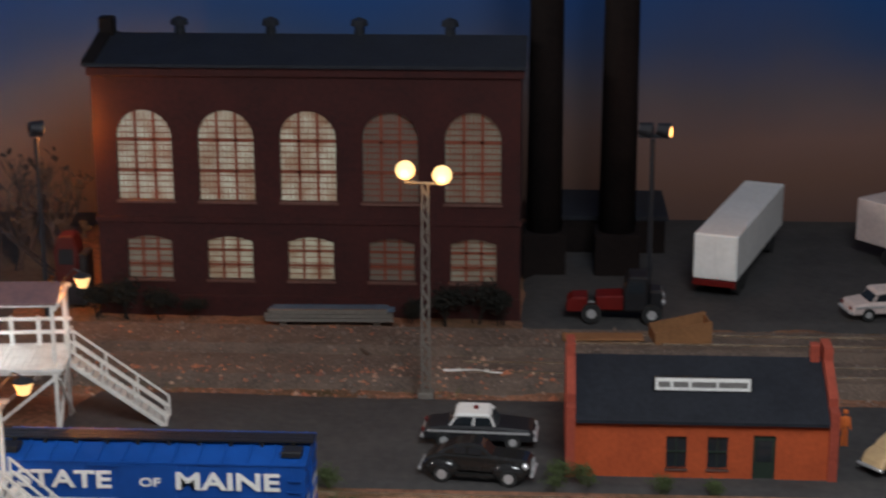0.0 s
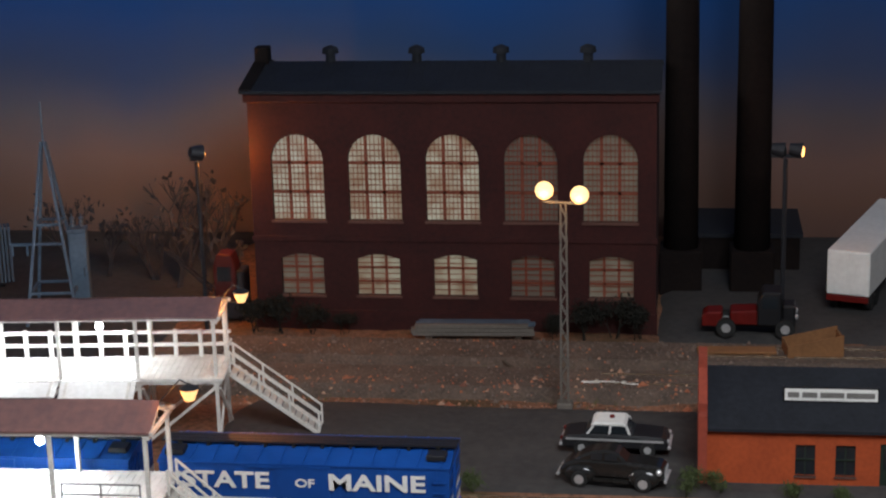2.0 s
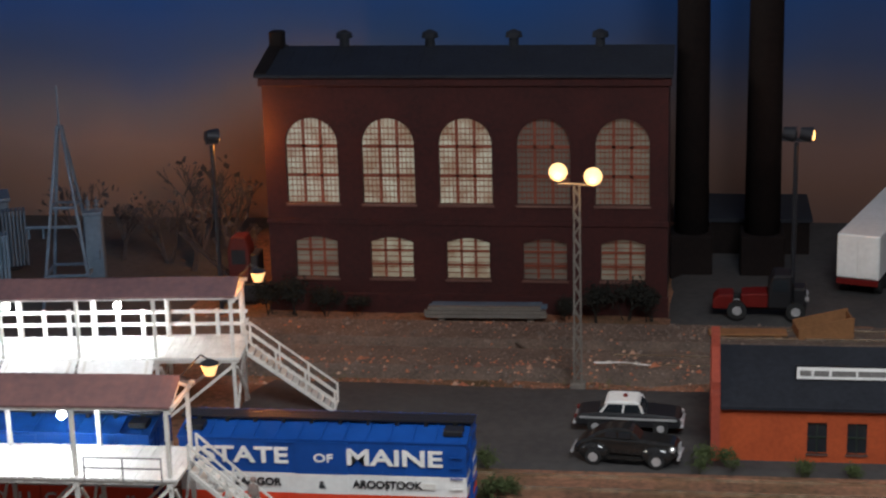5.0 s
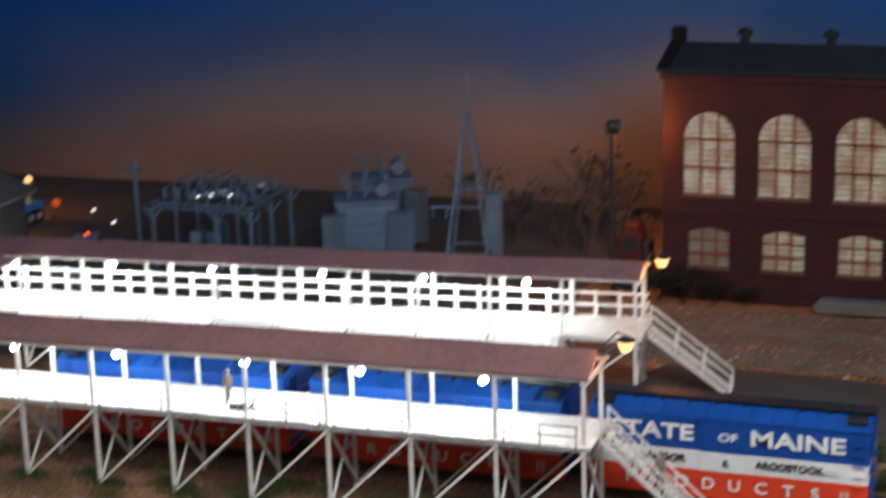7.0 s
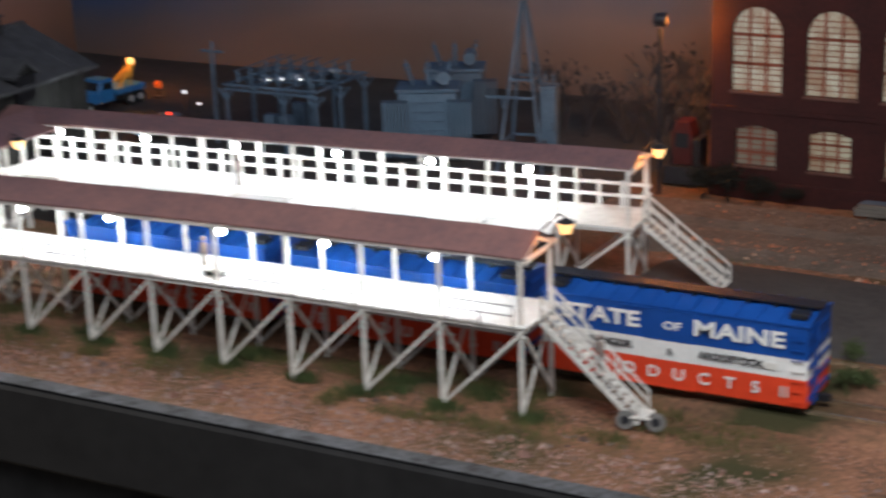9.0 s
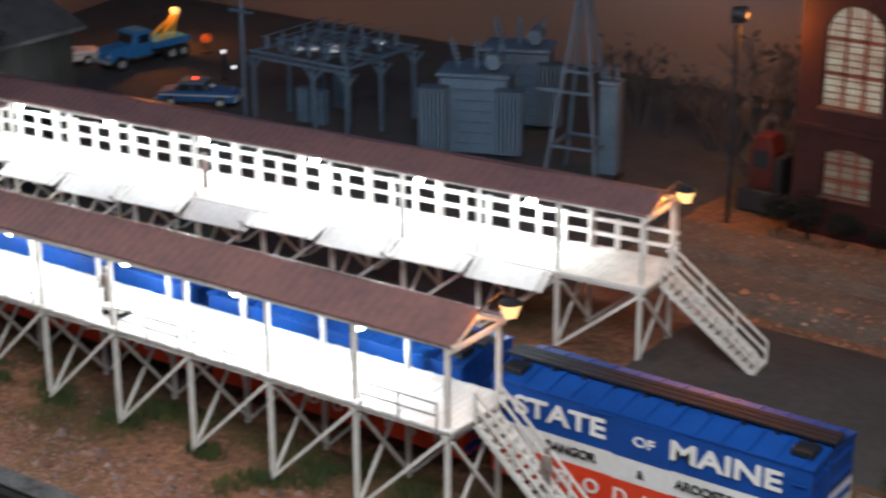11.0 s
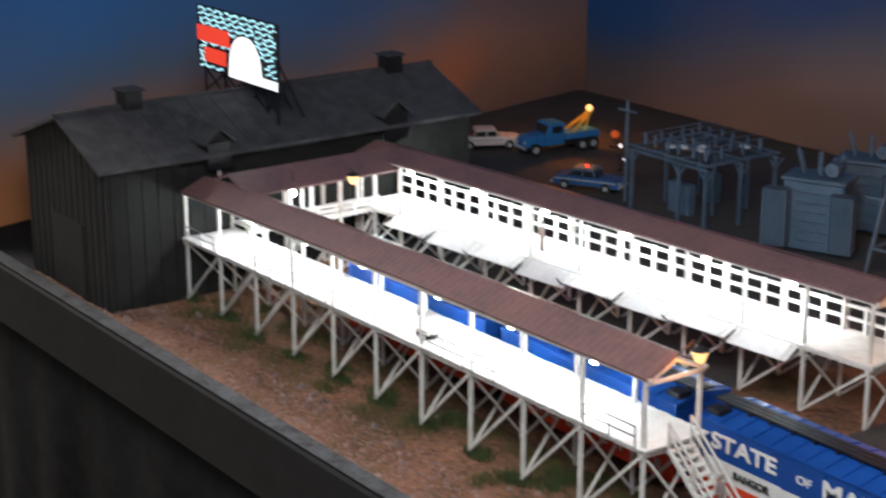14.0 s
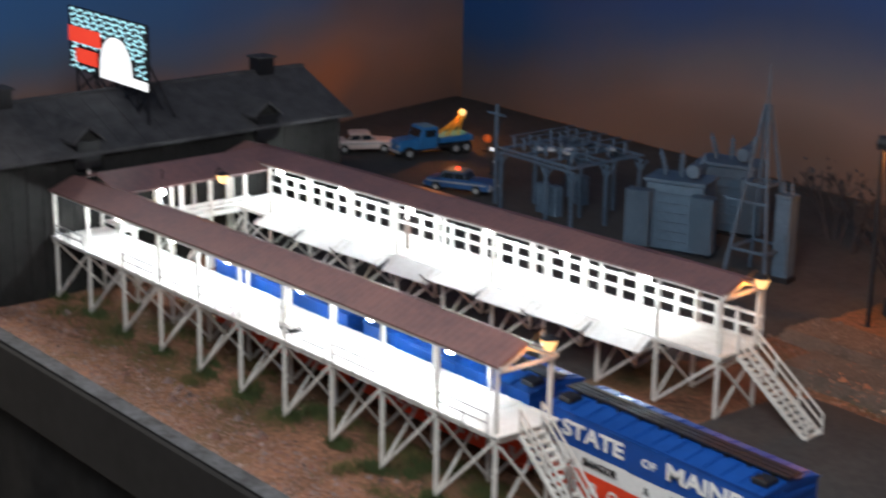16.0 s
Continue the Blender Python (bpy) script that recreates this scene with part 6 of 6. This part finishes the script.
rodpart("handle", (0.0036, -0.0066, 0.030), (0.0036, -0.0066, 0.036), 0.0007, M_DARKMETAL, dr, 6)
for x in (-0.003, 0.003):
    bm = mesh()
    rod(bm, (x, 0, 0.0625), (x, 0, 0.0720), 0.0010, 8)
    for k in range(3):
        bmesh.ops.create_cone(bm, cap_ends=True, segments=10, radius1=0.0019, radius2=0.0011, depth=0.0014, matrix=Matrix.Translation((x, 0, 0.0640 + 0.0026 * k)))
    part("bushing", bm, M_STEELBLUE, cabinet)


def figurine(m, label, paint=None):
    bm = mesh()
    for s in (-1, 1):
        rod(bm, (s * 0.0011, 0, 0), (s * 0.0007, 0, 0.0092), 0.0016, 8)
        rod(bm, (s * 0.0018, 0, 0.0158), (s * 0.0026, -0.001, 0.0092), 0.0011, 8)
    ball(bm, (0, 0, 0.0128), 0.0024, 0.9, 0.65, 1.6)
    ball(bm, (0, 0, 0.0184), 0.0014)
    ob = part("figurine", bm, paint or M_FIGURE, None)
    ob.matrix_basis = m
    return tagged(ob, label, "figurine", "figurines on the docks")


figurine(BACK @ pose(-0.255, 0.012, DECK + 0.0005), "tiny painted figurine standing on the dock")
figurine(pose(-0.192, 0.012, DECK * settle(-0.192) + 0.0005), "tiny painted figurine beside a hand cart")
figurine(pose(0.0335, 0.017, 0.0225), "tiny painted figurine standing on the dock stairs")
figurine(pose(0.384, 0.194, 0.0026), "tiny figurine in orange beside the shop", M_SAFETY)
hc = thing("hand_cart", pose(-0.183, 0.009, DECK * settle(-0.183) + 0.0005), "small grey hand cart on the dock boards", "cart")
boxpart("tray", (-0.006, 0.006, -0.004, 0.004, 0.0030, 0.0044), M_GREYWOOD, hc)
rodpart("handle", (0.006, 0, 0.004), (0.010, 0, 0.009), 0.0007, M_DARKMETAL, hc, 6)
for x in (-0.004, 0.004):
    bm = mesh()
    rod(bm, (x, -0.0035, 0.0016), (x, 0.0035, 0.0016), 0.0033, 12)
    part("wheel", bm, M_TYRE, hc)
bc = thing("barrow", pose(0.0575, 0.012, 0.000, 0, 0, 10), "grey two-wheeled barrow at the foot of the stairs", "barrow")
for x in (-0.0078, 0.0070):
    bm = mesh()
    bmesh.ops.create_cone(bm, cap_ends=True, segments=18, radius1=0.0046, radius2=0.0046, depth=0.0016, matrix=Matrix.Translation((x, -0.002, 0.0042)) @ Matrix.Rotation(math.radians(78), 4, "X"))
    w = part("wheel", bm, M_GREYBAR, bc, "grey spoked wheel")
    bm = mesh()
    bmesh.ops.create_cone(bm, cap_ends=True, segments=12, radius1=0.0022, radius2=0.0022, depth=0.0022, matrix=Matrix.Translation((x, -0.002, 0.0042)) @ Matrix.Rotation(math.radians(78), 4, "X"))
    part("hub", bm, M_DARKMETAL, w)
rodpart("axle", (-0.0078, -0.001, 0.0042), (0.0070, -0.001, 0.0042), 0.0010, M_DARKMETAL, bc)
boxpart("tray", (-0.0055, 0.0045, -0.003, 0.008, 0.0052, 0.0064), M_GREYWOOD, bc)
# white table in the room beyond
tb = thing("room_table", pose(-1.62, 0.05, -1.0), "white table standing in the lit room beyond", "table")
boxpart("tabletop", (0.10, 0.45, -0.5, 0.30, 0.51, 0.55), M_CARWHITE, tb, "", 0.004)
for x in (0.13, 0.42):
    for y in (-0.47, 0.27):
        rodpart("leg", (x, y, 0), (x, y, 0.51), 0.05, M_CARWHITE, tb)


# ---- small lamps of the lot ----
def lot_lamp(x, y, high, radius, mat, label):
    t = thing("marker_lamp", pose(x, y, 0.0012), label, "lamp", "marker lamps of the lot")
    boxpart("base", (-radius, radius, -radius, radius, -0.001, 0.0020), M_DARKMETAL, t, "", 0.0003)
    rodpart("stem", (0, 0, 0.001), (0, 0, high - radius * 0.6), 0.0009, M_DARKMETAL, t, 8)
    bm = mesh()
    ball(bm, (0, 0, high), radius)
    smooth(part("lens", bm, mat, t, "glowing lens"))


M_DULLORANGE = material("dull_orange_glass", (0.60, 0.10, 0.015), (0.45, 0.07, 0.01), 80, 0.4, bump=0, glow=0.35)
M_PALELENS = material("pale_lens", (0.85, 0.90, 1.0), (0.8, 0.85, 0.95), 80, 0.3, bump=0, glow=1.2)
lot_lamp(-0.5860, 0.4970, 0.0120, 0.0036, M_DULLORANGE, "dull orange glowing warning lamp on the lot")
lot_lamp(-0.5200, 0.4450, 0.0220, 0.0015, M_PALELENS, "small white marker lamp beside the substation")
lot_lamp(-0.4890, 0.4220, 0.0200, 0.0013, M_PALELENS, "small white marker lamp beside the substation")
